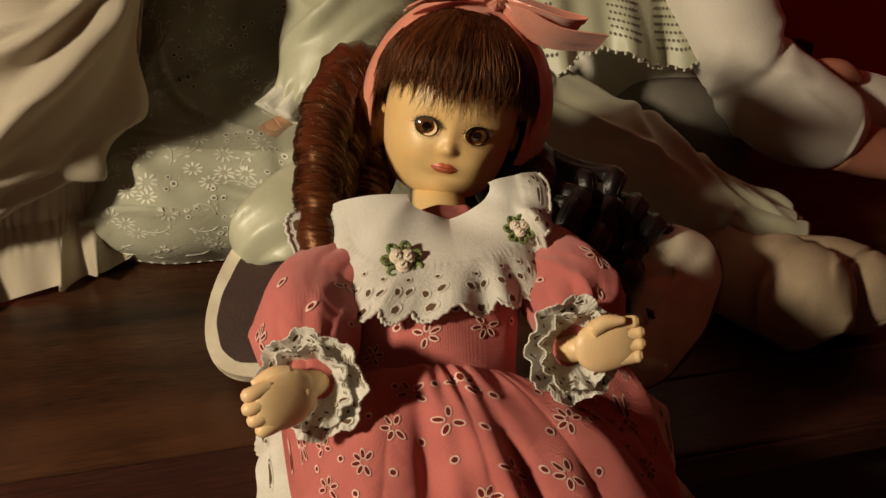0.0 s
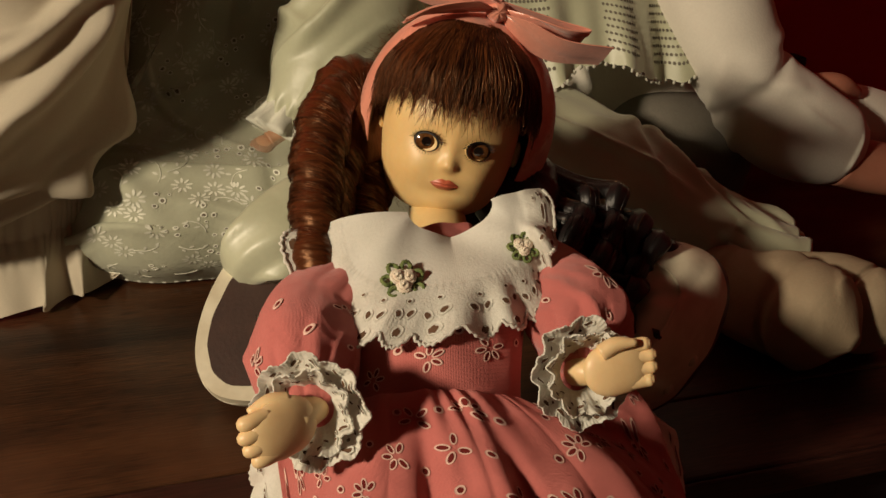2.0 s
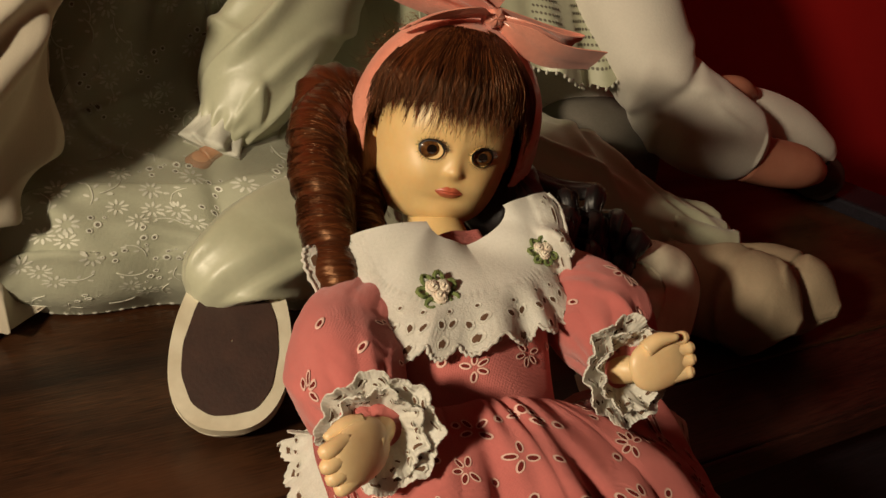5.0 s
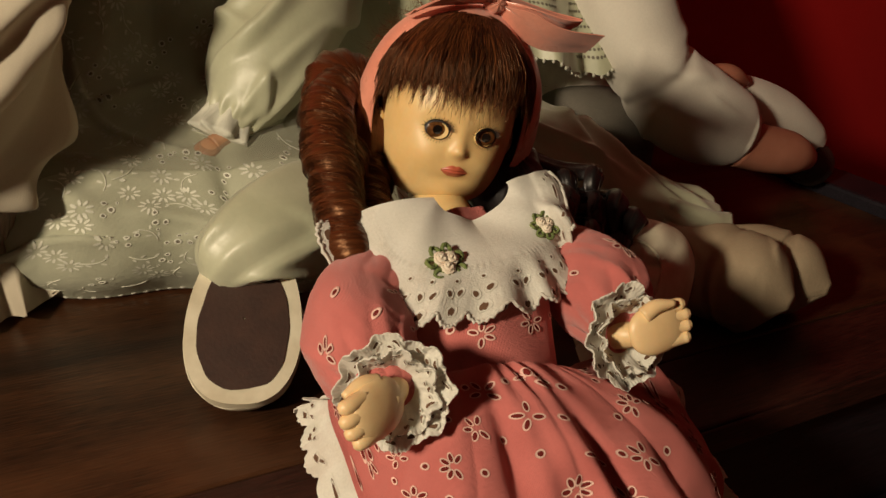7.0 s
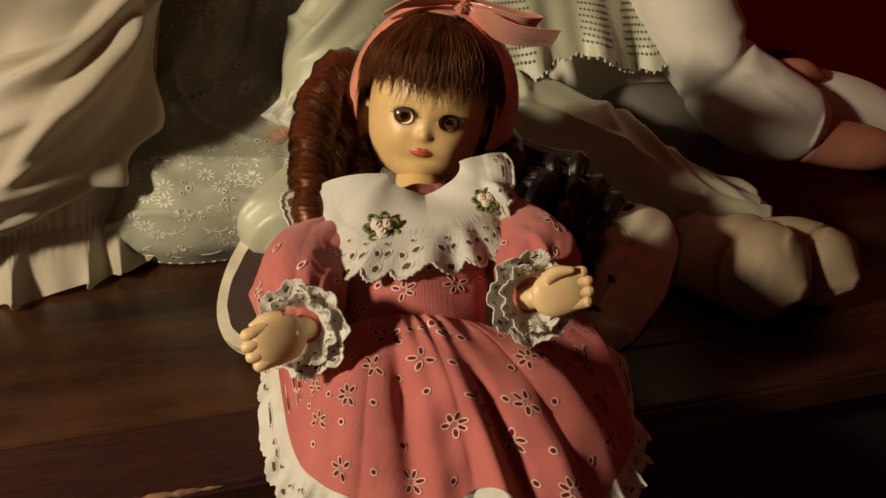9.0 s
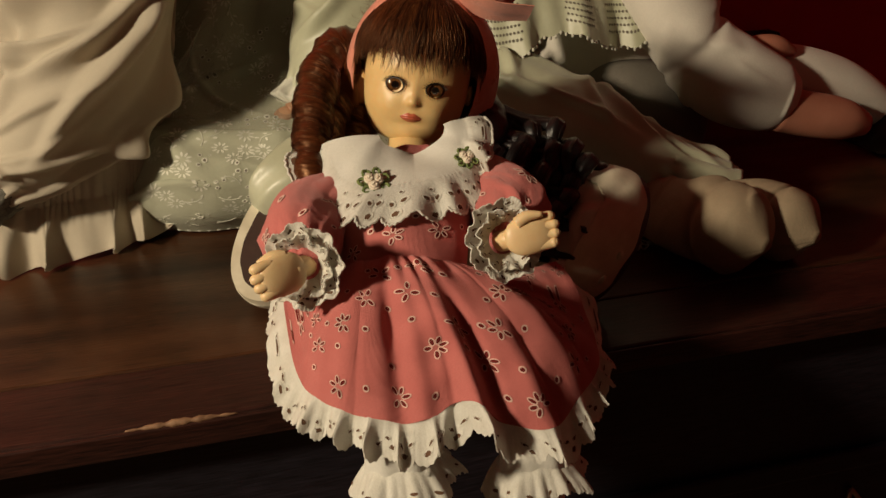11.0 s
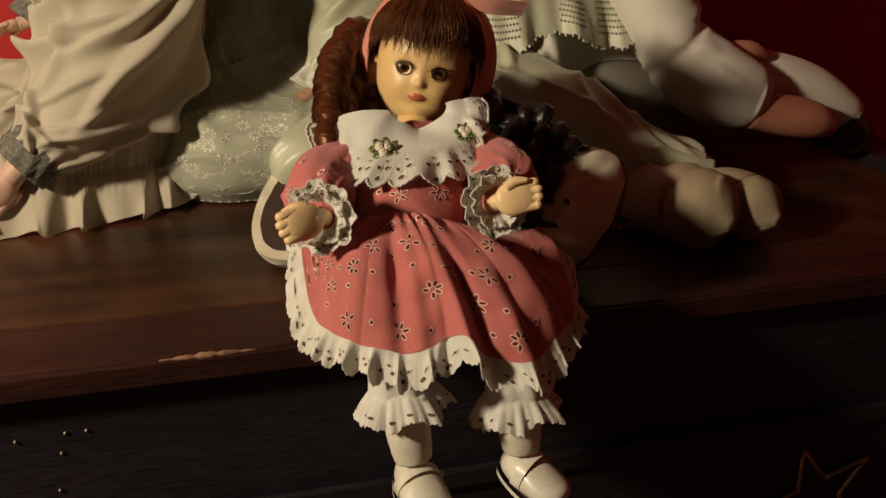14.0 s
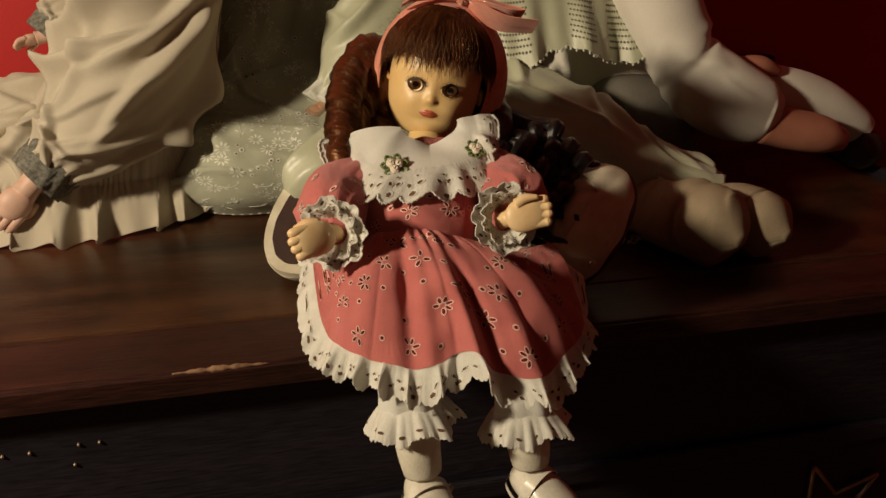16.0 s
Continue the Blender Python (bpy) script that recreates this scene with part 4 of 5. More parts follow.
# pantaloons, legs and shoes
def leg(knee, ankle, toe, seed):
    knee, ankle, toe = (np.array(v, float) for v in (knee, ankle, toe))
    hip = np.array((knee[0] * 0.8 - 0.005, 0.0, 0.045))
    k0 = knee + (0, 0.004, 0.02)
    doll.tube([hip, (hip + k0) / 2 + (0, -0.01, 0.008), k0, knee + (0, 0, -0.008)], [0.020, 0.021, 0.021, 0.0215], COTTON, 40, 30, (0.15, 0.1),
              shape=lambda th, t: 1 + 0.05 * np.sin(th * 7 + seed + 4 * t) + 0.04 * np.sin(th * 4 - 6 * t))
    down = (ankle - knee) / np.linalg.norm(ankle - knee)
    a = np.cross(down, (0, 1, 0.1))
    a /= np.linalg.norm(a)
    b = np.cross(down, a)

    def frill(s, t):
        th = 2 * np.pi * s
        wave = np.sin(th * 6 + seed + 1.2 * np.sin(th * 2)) + 0.5 * np.sin(th * 13 + 2 * seed) + 0.25 * np.sin(th * 25 + seed)
        r = 0.0195 + 0.012 * t**0.8 + 0.0030 * wave * t**0.7
        h = -0.002 + 0.017 * t + 0.0032 * np.cos(th * 6 + seed) * t + (0.0018 * np.abs(np.sin(th * 14)) + 0.0006 * np.sin(th * 90)) * smooth(0.8, 1, t)
        return knee + down * 0.002 + r[..., None] * (np.cos(th)[..., None] * a + np.sin(th)[..., None] * b) + h[..., None] * down

    doll.grid(frill, 360, 14, LACE, wrap=True, size=(0.16, 0.02), thick=0.0007)
    for k in range(14):
        for sg in (1, -1):
            doll.spot(frill, (k + 0.5) / 14, 0.72, 0.0016, 0.001, 0.0, LACEHOLE, 0.001 * sg, 1 / 0.17, 1 / 0.018)
    doll.tube([knee + (0, 0.004, 0.012), (knee + ankle) / 2 + (0, -0.002, 0), ankle], [0.0172, 0.0160, 0.0135], SOCK, 32, 24, (0.1, 0.1),
              shape=lambda th, t: 1 + 0.012 * np.sin(th * 3 + 9 * t) + 0.02 * bell(t - 0.88, 0.03))
    # shoe
    f = toe - ankle
    f[2] = 0
    ln = np.linalg.norm(f)
    f /= ln
    sd, up = np.cross(f, (0, 0, 1)), np.array((0, 0, 1.0))
    dip = -0.25
    f2 = f * math.cos(dip) + up * math.sin(dip)
    up2 = np.cross(sd, f2)
    c0 = ankle + np.array((0, 0, -0.016))

    def shoe(s, t):
        th = 2 * np.pi * s
        w = np.pi * (0.004 + 0.992 * t)
        x = -np.cos(w)
        wide = 0.0165 * np.sin(w) ** 0.6 * (1 + 0.18 * x)
        high = (0.0135 - 0.0035 * smooth(-0.2, 0.8, x)) * np.sin(w) ** 0.5
        z = np.sin(th) * high
        z = np.where(z < -0.008, -0.008 + (z + 0.008) * 0.1, z)
        return c0 + (0.013 + x * 0.0275)[..., None] * f2 + (np.cos(th) * wide)[..., None] * sd + z[..., None] * up2

    doll.grid(shoe, 36, 36, VINYL, wrap=True, flip=True)

    def under(s, t):
        th = 2 * np.pi * s
        x, y = np.cos(th), np.sin(th)
        r = 1.06
        wide = 0.0165 * (1 + 0.18 * x) * np.abs(np.sin(th)) ** 0.75 * np.sign(y)
        return c0 + (0.013 + r * x * 0.0275)[..., None] * f2 + (r * wide)[..., None] * sd + (-0.0075 - 0.004 * t)[..., None] * up2

    doll.grid(under, 48, 3, VINYL, wrap=True)

    def seam(s, t):
        p = under(s, t * 0.22 - 0.12)
        return p + (p - c0 - 0.013 * f2) * 0.015

    doll.grid(seam, 48, 2, SOLE, wrap=True)
    doll.ball(c0 + 0.013 * f2 - up2 * 0.0105, np.stack([f2 * 0.0285, sd * 0.0165, up2 * 0.0015]), SOLE, 24, 8)

    def strap(s, t):
        a2 = -0.25 + (math.pi + 0.5) * s
        return c0 + (0.004 + 0.008 * t)[..., None] * f2 + (0.0172 * np.cos(a2))[..., None] * sd + (0.0005 + 0.0165 * np.sin(a2))[..., None] * up2

    doll.grid(strap, 30, 4, VINYL, size=(0.05, 0.01), thick=0.0011)
    doll.ball(c0 + 0.008 * f2 + sd * -0.0178 + up2 * 0.004, np.stack([f2 * 0.0028, sd * 0.0015, up2 * 0.0028]), VINYL, 12, 8)


leg((-0.044, -0.090, 0.003), (-0.038, -0.099, -0.050), (-0.026, -0.150, -0.09), 0.4)
leg((0.037, -0.092, -0.012), (0.041, -0.100, -0.055), (0.072, -0.145, -0.10), 2.0)
# stuffed cloth body that sits on the lid's edge, under the skirt
doll.ball((-0.03, 0.016, 0.034), np.stack([(0.045, 0, 0), (0, 0.034, 0.0), (0, 0.0, 0.0345)]), COTTON, 30, 20)
doll.tube([(-0.03, 0.012, 0.04), lay((-0.024, 0.10, -0.030)), lay((-0.008, 0.165, -0.032))], [0.03, 0.022, 0.016], COTTON, 24, 16)
doll.finish("porcelain_doll", "auburn-haired porcelain doll in rose eyelet dress on chest edge", "doll")

# ---- things round the doll ----
GREENSATIN = material("pale_green_satin", (0.52, 0.53, 0.38), 0.44, (0.44, 0.45, 0.31), 20, bump=0.2, bump_scale=300, sheen=0.3, spec=0.6, fine=0.05)
EYELETCLOTH = material("pale_eyelet_cotton", (0.52, 0.53, 0.40), 0.8, (0.44, 0.45, 0.33), 26, bump=0.4, bump_scale=700, weave=0.4, weave_scale=2000, sheen=0.2, fine=0.06, sheer=0.15)
VOILE = material("sheer_grey_voile", (0.34, 0.33, 0.27), 0.85, (0.28, 0.27, 0.22), 20, bump=0.3, bump_scale=500, fine=0.08, sheer=0.3, clear=0.72)
STITCH = material("white_stitching", (0.82, 0.82, 0.70), 0.7, bump=0.6, bump_scale=1400)
SHADEHOLE = material("open_eyelet", (0.20, 0.18, 0.14), 0.9)
BUFF = material("cream_cotton", (0.66, 0.59, 0.46), 0.85, (0.56, 0.50, 0.39), 9, bump=0.25, bump_scale=900, weave=0.2, weave_scale=2600, sheen=0.2, fine=0.05, sheer=0.25)
PUFF = material("white_stuffed_cotton", (0.83, 0.79, 0.69), 0.82, (0.75, 0.70, 0.61), 18, bump=0.4, bump_scale=500, sheen=0.2, fine=0.06)
MUSLIN = material("beige_muslin", (0.38, 0.30, 0.20), 0.85, (0.30, 0.23, 0.15), 22, bump=0.5, bump_scale=500, fine=0.08)
GREYCLOTH = material("grey_brown_cloth", (0.20, 0.18, 0.15), 0.9, (0.15, 0.135, 0.11), 20, bump=0.4, bump_scale=400)
DARKLACE = material("dark_lace_trim", (0.09, 0.085, 0.07), 0.85, (0.22, 0.21, 0.17), 260, bump=1.0, bump_scale=700)
SALMON = material("salmon_vinyl", (0.55, 0.23, 0.15), 0.6, (0.48, 0.19, 0.12), 40, bump=0.1, sub=0.1, fine=0.04)
TAN = material("tan_bisque", (0.42, 0.24, 0.14), 0.5, (0.35, 0.19, 0.11), 60, sub=0.1, fine=0.04)
PALEBISQUE = material("pale_bisque", (0.66, 0.44, 0.34), 0.5, (0.58, 0.36, 0.27), 60, sub=0.1, fine=0.04)
IVORY = material("ivory_leatherette", (0.74, 0.69, 0.54), 0.5, (0.60, 0.54, 0.40), 45, bump=0.2, bump_scale=200, fine=0.08)
BROWNSOLE = material("brown_sole_leather", (0.06, 0.030, 0.022), 0.55, (0.04, 0.02, 0.015), 60, bump=0.3)
TINSEL = material("silver_lace", (0.72, 0.72, 0.66), 0.35, (0.50, 0.50, 0.46), 300, metal=0.3, bump=0.8, bump_scale=900)


def wrist_hand(b, w, f, p, k, mat, thumb=1):
    """A small moulded hand in the world: wrist, finger direction, palm direction, size."""
    w, f, p = (np.array(v, float) for v in (w, f, p))
    f /= np.linalg.norm(f)
    p -= f * (p @ f)
    p /= np.linalg.norm(p)
    side = np.cross(f, p) * thumb
    b.tube([w - f * k * 0.6, w, w + f * k * 0.2], [k * 0.28, k * 0.25, k * 0.27], mat, 16, 8)
    b.ball(w + f * k * 0.42, np.stack([f * k * 0.40, side * k * 0.34, p * k * 0.2]), mat, 18, 12)
    for j in range(4):
        base = w + f * k * 0.62 + side * k * (0.25 - 0.165 * j)
        ln = k * (0.42, 0.47, 0.45, 0.36)[j]
        b.tube([base - f * k * 0.1, base + f * ln * 0.5 + p * k * 0.03, base + f * ln * 0.9 + p * k * 0.14], [k * 0.1, k * 0.098, k * 0.075], mat, 12, 10)
    th = w + f * k * 0.22 + side * k * 0.26 + p * k * 0.05
    b.tube([th, th + (f * 0.35 + side * 0.14 + p * 0.2) * k * 0.6, th + (f * 0.7 + side * 0.1 + p * 0.4) * k * 0.6], [k * 0.13, k * 0.11, k * 0.075], mat, 12, 8)


# doll in the eyelet dress: lap, skirt front, bodice, one arm, one trousered leg with cloth feet
eyelet = Build()
LAP = np.array(((0.312, 0.003), (0.288, 0.030), (0.286, 0.066), (0.315, 0.100), (0.365, 0.122), (0.395, 0.160), (0.425, 0.215), (0.450, 0.290)))


def lap(s, t):
    yz = curve(np.c_[np.zeros(len(LAP)), LAP], t)
    y, z = yz[..., 1], yz[..., 2]
    x = -0.212 + 0.275 * s
    low = 1 - smooth(0.3, 0.75, t)
    y = y + low * (0.040 * bell(s, 0.14) - 0.105 * smooth(0.38, 0.95, s)) + 0.05 * bell(s, 0.10) * smooth(0.3, 0.6, t)
    z = z - low * 0.030 * bell(s, 0.10) * t * 3 + 0.030 * smooth(0.55, 1, s) * low * (1 - t) - 0.030 * low * smooth(0.6, 1, s) * smooth(0.1, 0.45, t)
    x = x + 0.030 * smooth(0.4, 1, t) * (1 - s)
    f = 0.0040 * np.sin(s * 21 + 2.2 * np.sin(t * 3.4)) * smooth(0.45, 0.8, t) + 0.0030 * wobble(s * 3, t * 2.4, 7) + 0.0060 * ridges(s * 4.6, t * 7, 9, 26, 4.6, 7, 0.5, 0.7, (0.4, 1.2), (0.08, 0.25))
    dent = -0.010 * bell(s - 0.57, 0.035) * bell(t - 0.36, 0.11) + 0.004 * np.sin(t * 30 - s * 9) * bell(t - 0.10, 0.09) * smooth(0.35, 0.9, s)
    return np.stack([x, y - (f + dent) * 0.7, z + (f + dent) * 0.7], -1)


eyelet.grid(lap, 200, 110, EYELETCLOTH, size=(0.28, 0.42), thick=0.0012)


def overskirt(s, t):
    """Sheer grey net that falls over the upper lap in slanting folds."""
    tt = 0.43 + 0.57 * t + 0.10 * (1 - t) * (s - 0.5) + 0.02 * np.sin(s * 9) * (1 - t)
    p = lap(0.01 + 0.93 * s, tt)
    f = 0.006 + 0.022 * ridges(s * 4, t * 3.4, 33, 16, 4, 3.4, 1.25, 0.16, (1.2, 2.6), (0.07, 0.16)) * smooth(0.0, 0.35, t)
    return p + np.stack([0 * f, -0.8 * f, 0.6 * f], -1)


eyelet.grid(overskirt, 240, 80, VOILE, size=(0.28, 0.25))
rg = np.random.RandomState(11)
placed = []
while len(placed) < 165:
    s0, t0 = rg.uniform(0.04, 0.95), rg.uniform(0.07, 0.86)
    if all(((s0 - a) * 0.28) ** 2 + ((t0 - b) * 0.42) ** 2 > 0.0138**2 for a, b in placed) or rg.uniform() < 0.002:
        placed.append((s0, t0))
for s0, t0 in placed:
    kind, turn = rg.randint(3), rg.uniform(0, 6.28)
    ca, sa = np.cos(turn), np.sin(turn)
    if kind == 0:
        for k in range(9):
            a = k * 0.698 + turn
            eyelet.spot(lap, s0 + np.cos(a) * 0.0056 / 0.28, t0 + np.sin(a) * 0.0056 / 0.42, 0.0029, 0.0011, a, STITCH, 0.0016, 1 / 0.28, 1 / 0.42, 8)
    elif kind == 1:
        for x, y, r in ((0.0, 0.0, 0.0027), (0.0068, 0.003, 0.0022), (-0.004, 0.0066, 0.0022), (0.005, -0.006, 0.0014)):
            dot(eyelet, lap, s0 + (x * ca - y * sa) / 0.28, t0 + (x * sa + y * ca) / 0.42, r, 1 / 0.28, 1 / 0.42, SHADEHOLE, STITCH, 0.0016, 1)
    else:
        w = np.linspace(0, 1, 9)
        x, y = 0.004 * np.sin(w * 3), (w - 0.5) * 0.020
        sx, sy = s0 + (x * ca - y * sa) / 0.28, t0 + (x * sa + y * ca) / 0.42
        eyelet.tube(on_surface(lap, sx, sy, 0.0013), [0.00045, 0.00045, 0.00035], STITCH, 5, 14)
        for k, side in ((1, 1), (3, -1), (5, 1), (7, -1)):
            lx, ly = x[k] + side * 0.0036, y[k] + 0.002
            at = s0 + (lx * ca - ly * sa) / 0.28, t0 + (lx * sa + ly * ca) / 0.42
            eyelet.spot(lap, *at, 0.0024, 0.0011, turn + side * 0.7, STITCH, 0.0016, 1 / 0.28, 1 / 0.42, 8)
# hem cord and scalloped edge
for k in range(26):
    p = lap(np.array(0.02 + k * 0.033), np.array(0.0))
    eyelet.ball(p + (0, -0.0008, 0.0012), np.diag((0.0034, 0.0022, 0.0022)), STITCH, 8, 6)


# bodice and net overlay behind
def waist_wall(s, t):
    x = -0.02 + 0.30 * s
    y = 0.455 - 0.050 * np.sin(np.pi * np.clip(s, 0, 1)) ** 0.7 - 0.025 * (1 - t) + 0.003 * np.sin(s * 40 + 3 * np.sin(t * 4))
    z = 0.145 + 0.30 * t
    return np.stack([x + 0.004 * np.sin(s * 23 + t * 7), y, z], -1)


eyelet.grid(waist_wall, 90, 30, GREENSATIN, size=(0.3, 0.3), thick=0.002)
eyelet.tube([(0.03, 0.44, 0.42), (0.09, 0.47, 0.30), (0.12, 0.47, 0.16), (0.13, 0.45, 0.06)], [0.06, 0.085, 0.09, 0.07], GREENSATIN, 36, 24, (0.4, 0.3))


# net peplum with a scalloped lower edge
def net(s, t):
    x = 0.115 + 0.185 * s
    z = 0.262 - (0.100 + 0.010 * np.sin(s * 9 + 0.4)) * t - 0.003 * np.abs(np.sin(s * 34)) * smooth(0.85, 1, t)
    y = 0.352 - 0.062 * t**0.8 - 0.014 * np.sin(np.pi * s) + (0.008 * np.sin(s * 17 + 0.8) + 0.003 * np.sin(s * 41)) * t
    return np.stack([x, y, z], -1)


eyelet.grid(net, 110, 24, GREENSATIN, size=(0.19, 0.11), thick=0.001)
for a0, a1 in ((0.03, 0.26), (0.50, 0.66), (0.74, 0.96)):
    for i in range(int((a1 - a0) * 62)):
        for j in range(9):
            s0, t0 = a0 + i / 62 + (0.008 if j % 2 else 0), 0.45 + j * 0.055
            eyelet.spot(net, s0, t0, 0.00115, 0.00135, 0.0, SHADEHOLE, -0.0005, 1 / 0.19, 1 / 0.11, 6)
for k in range(36):
    p = net(np.array((k + 0.5) / 36), np.array(1.0))
    eyelet.ball(p + (0, -0.001, -0.001), np.diag((0.0017, 0.0009, 0.0019)), STITCH, 8, 6)
# ruched silver trim across the bodice
for row in range(5):
    pts = [(0.045 + 0.024 * k, 0.350 - 0.006 * math.sin(k + row), 0.268 + row * 0.016 + 0.004 * math.sin(k * 1.7 + row)) for k in range(7)]
    eyelet.tube(pts, [0.006, 0.0075, 0.006], TINSEL, 14, 60, (0.2, 0.1), shape=lambda th, t: 1 + 0.22 * np.sin(60 * t + 2 * th))

# her arm, lying across the lap
eyelet.tube([(0.085, 0.40, 0.26), (0.030, 0.368, 0.205), (-0.014, 0.344, 0.150), (-0.042, 0.330, 0.120)], [0.042, 0.050, 0.040, 0.020], GREENSATIN, 110, 110, (0.2, 0.2),
            shape=lambda th, t: 0.90 + 0.16 * ridges(th, t * 4.5, 71, 24, 6.28, 4.5, 1.3, 0.5, (0.5, 1.6), (0.12, 0.28), 6.2832) + 0.07 * bell(t - 0.95, 0.06) * np.sin(th * 11))
eyelet.tube([(-0.034, 0.336, 0.134), (-0.042, 0.331, 0.122), (-0.050, 0.326, 0.112)], [0.017, 0.020, 0.023], STITCH, 48, 12, shape=lambda th, t: 1 + 0.16 * t * np.sin(th * 8 + 2 * t) + 0.06 * np.sin(th * 13))
wrist_hand(eyelet, (-0.050, 0.322, 0.112), (-0.75, -0.15, -0.35), (0.2, 0.35, -0.9), 0.030, TAN, -1)

# trousered leg
def crumple(th, t):
    wr = ridges(th, t * 5, 14, 34, 6.28, 5, 1.1, 0.6, (0.4, 1.5), (0.10, 0.26), 6.2832)
    return 0.88 + 0.03 * np.sin(th * 3 + 5 * t) + 0.17 * wr + 0.05 * smooth(0.75, 1, t) * np.sin(th * 9 + 4 * t)


eyelet.tube([(0.10, 0.330, 0.120), (0.150, 0.275, 0.105), (0.205, 0.225, 0.084), (0.262, 0.190, 0.056), (0.316, 0.172, 0.040)], [0.052, 0.052, 0.046, 0.038, 0.029], GREENSATIN, 90, 110, (0.3, 0.3), shape=crumple)
eyelet.tube([(0.262, 0.186, 0.050), (0.300, 0.168, 0.034), (0.322, 0.160, 0.030)], [0.036, 0.034, 0.030], GREENSATIN, 40, 20, (0.2, 0.1), shape=lambda th, t: 1 + 0.08 * np.sin(th * 9 + 5 * t))
eyelet.tube([(0.03, 0.235, 0.078), (-0.030, 0.212, 0.084), (-0.064, 0.198, 0.080), (-0.086, 0.190, 0.072), (-0.098, 0.186, 0.062)], [0.044, 0.043, 0.038, 0.027, 0.010], GREENSATIN, 70, 70, (0.2, 0.1),
            shape=lambda th, t: 0.88 + 0.16 * ridges(th, t * 3.5, 19, 18, 6.28, 3.5, 1.4, 0.3, (0.6, 1.8), (0.12, 0.3), 6.2832))
# cloth feet
eyelet.tube([(0.246, 0.172, 0.031), (0.256, 0.128, 0.034), (0.268, 0.096, 0.039), (0.279, 0.070, 0.037), (0.286, 0.050, 0.034)], [0.028, 0.034, 0.039, 0.034, 0.006], MUSLIN, 80, 80, (0.2, 0.2),
            shape=lambda th, t: 0.96 + 0.02 * np.sin(th * 3 + 7 * t + 61) + 0.05 * ridges(th, t * 3.5, 61, 16, 6.28, 3.5, 0.2, 0.6, (0.3, 0.9), (0.10, 0.25), 6.2832) - 0.07 * bell(t - 0.50, 0.025) - 0.05 * bell(np.sin(th - 0.6), 0.07) * smooth(0.4, 0.6, t))
eyelet.tube([(0.300, 0.150, 0.030), (0.316, 0.118, 0.034), (0.326, 0.096, 0.033), (0.333, 0.078, 0.032), (0.340, 0.060, 0.030)], [0.024, 0.030, 0.0335, 0.029, 0.005], MUSLIN, 80, 80, (0.2, 0.2),
            shape=lambda th, t: 0.96 + 0.02 * np.sin(th * 3 + 7 * t + 62) + 0.05 * ridges(th, t * 3.5, 62, 16, 6.28, 3.5, 0.2, 0.6, (0.3, 0.9), (0.10, 0.25), 6.2832) - 0.07 * bell(t - 0.50, 0.025) - 0.05 * bell(np.sin(th - 0.6), 0.07) * smooth(0.4, 0.6, t))
eyelet.finish("eyelet_dress_doll", "reclining doll in a pale green eyelet dress and satin trousers", "doll")

# doll in the cream cotton dress
cream = Build()


def crest(w, sharp=2.0):
    return (0.5 + 0.5 * np.cos(w)) ** sharp


def cream_skirt(s, t):
    """A thin gathered skirt whose folds fall slantwise to a waved flounce."""
    hem_line = curve(np.array(((-0.66, 0.40, 0.0), (-0.50, 0.310, 0.0), (-0.37, 0.268, 0.0), (-0.285, 0.272, 0.0), (-0.225, 0.296, 0.0), (-0.178, 0.322, 0.004))), s)
    top = curve(np.array(((-0.54, 0.42, 0.03), (-0.42, 0.42, 0.06), (-0.32, 0.40, 0.15), (-0.24, 0.39, 0.30), (-0.175, 0.40, 0.34), (-0.120, 0.42, 0.34))), s)
    low, up = np.clip(t / 0.22, 0, 1), np.clip((t - 0.22) / 0.78, 0, 1)
    seam = hem_line + np.array((0.004, 0.030, 0.050))
    p = hem_line + (seam - hem_line) * low[..., None] + (top - seam) * up[..., None]
    w = (1 - low) ** 0.8
    ph = s * 52 + 1.7 * np.sin(s * 13) + 0.9 * np.sin(s * 31)
    slant = s * 26 - 5.0 * up + 0.9 * np.sin(up * 3 + s * 7)
    fold = 0.022 * crest(slant) + 0.012 * ridges(s * 9, up * 5, 41, 40, 9, 5, 2.1, 0.3, (0.6, 2.0), (0.09, 0.22))
    fold = fold * (0.25 + 0.75 * smooth(0.0, 0.3, up)) * low
    out = 0.026 * np.sin(np.pi * up**0.7) * np.sin(np.pi * np.clip(s, 0.02, 0.98)) ** 0.5
    gather = 0.0010 * np.sin(s * 310 + 5 * np.sin(s * 30)) * bell(t - 0.22, 0.06)
    k = out + fold + gather + (0.65 + 0.35 * np.sin(s * 23 + 1)) * w * (0.012 * np.sin(ph) + 0.0040 * np.sin(2 * ph + 1 + 2 * low) + 0.010)
    p = p + np.stack([0.007 * np.cos(ph) * w, -k, 0.35 * k * up + 0.0050 * (1 + np.sin(ph + 0.7)) * w * (1 - low)], -1)
    p[..., 2] = np.maximum(p[..., 2], 0.0012)
    return p


cream.grid(cream_skirt, 620, 130, BUFF, size=(0.55, 0.35), thick=0.0009)
cream.tube([(-0.21, 0.47, 0.07), (-0.20, 0.48, 0.22), (-0.18, 0.46, 0.36)], [0.075, 0.075, 0.06], BUFF, 30, 16)


def drape(th, t):
    """Loose thin cloth round an arm: a few long soft folds and gathers at the cuff."""
    wr = ridges(th, t * 4.5, 25, 38, 6.28, 4.5, 1.25, 0.55, (0.5, 1.9), (0.09, 0.24), 6.2832)
    return 0.78 + 0.25 * wr + 0.05 * crest(2 * th + 5.5 * t) + 0.06 * bell(t - 0.98, 0.07) * np.sin(th * 15 + 3 * t)


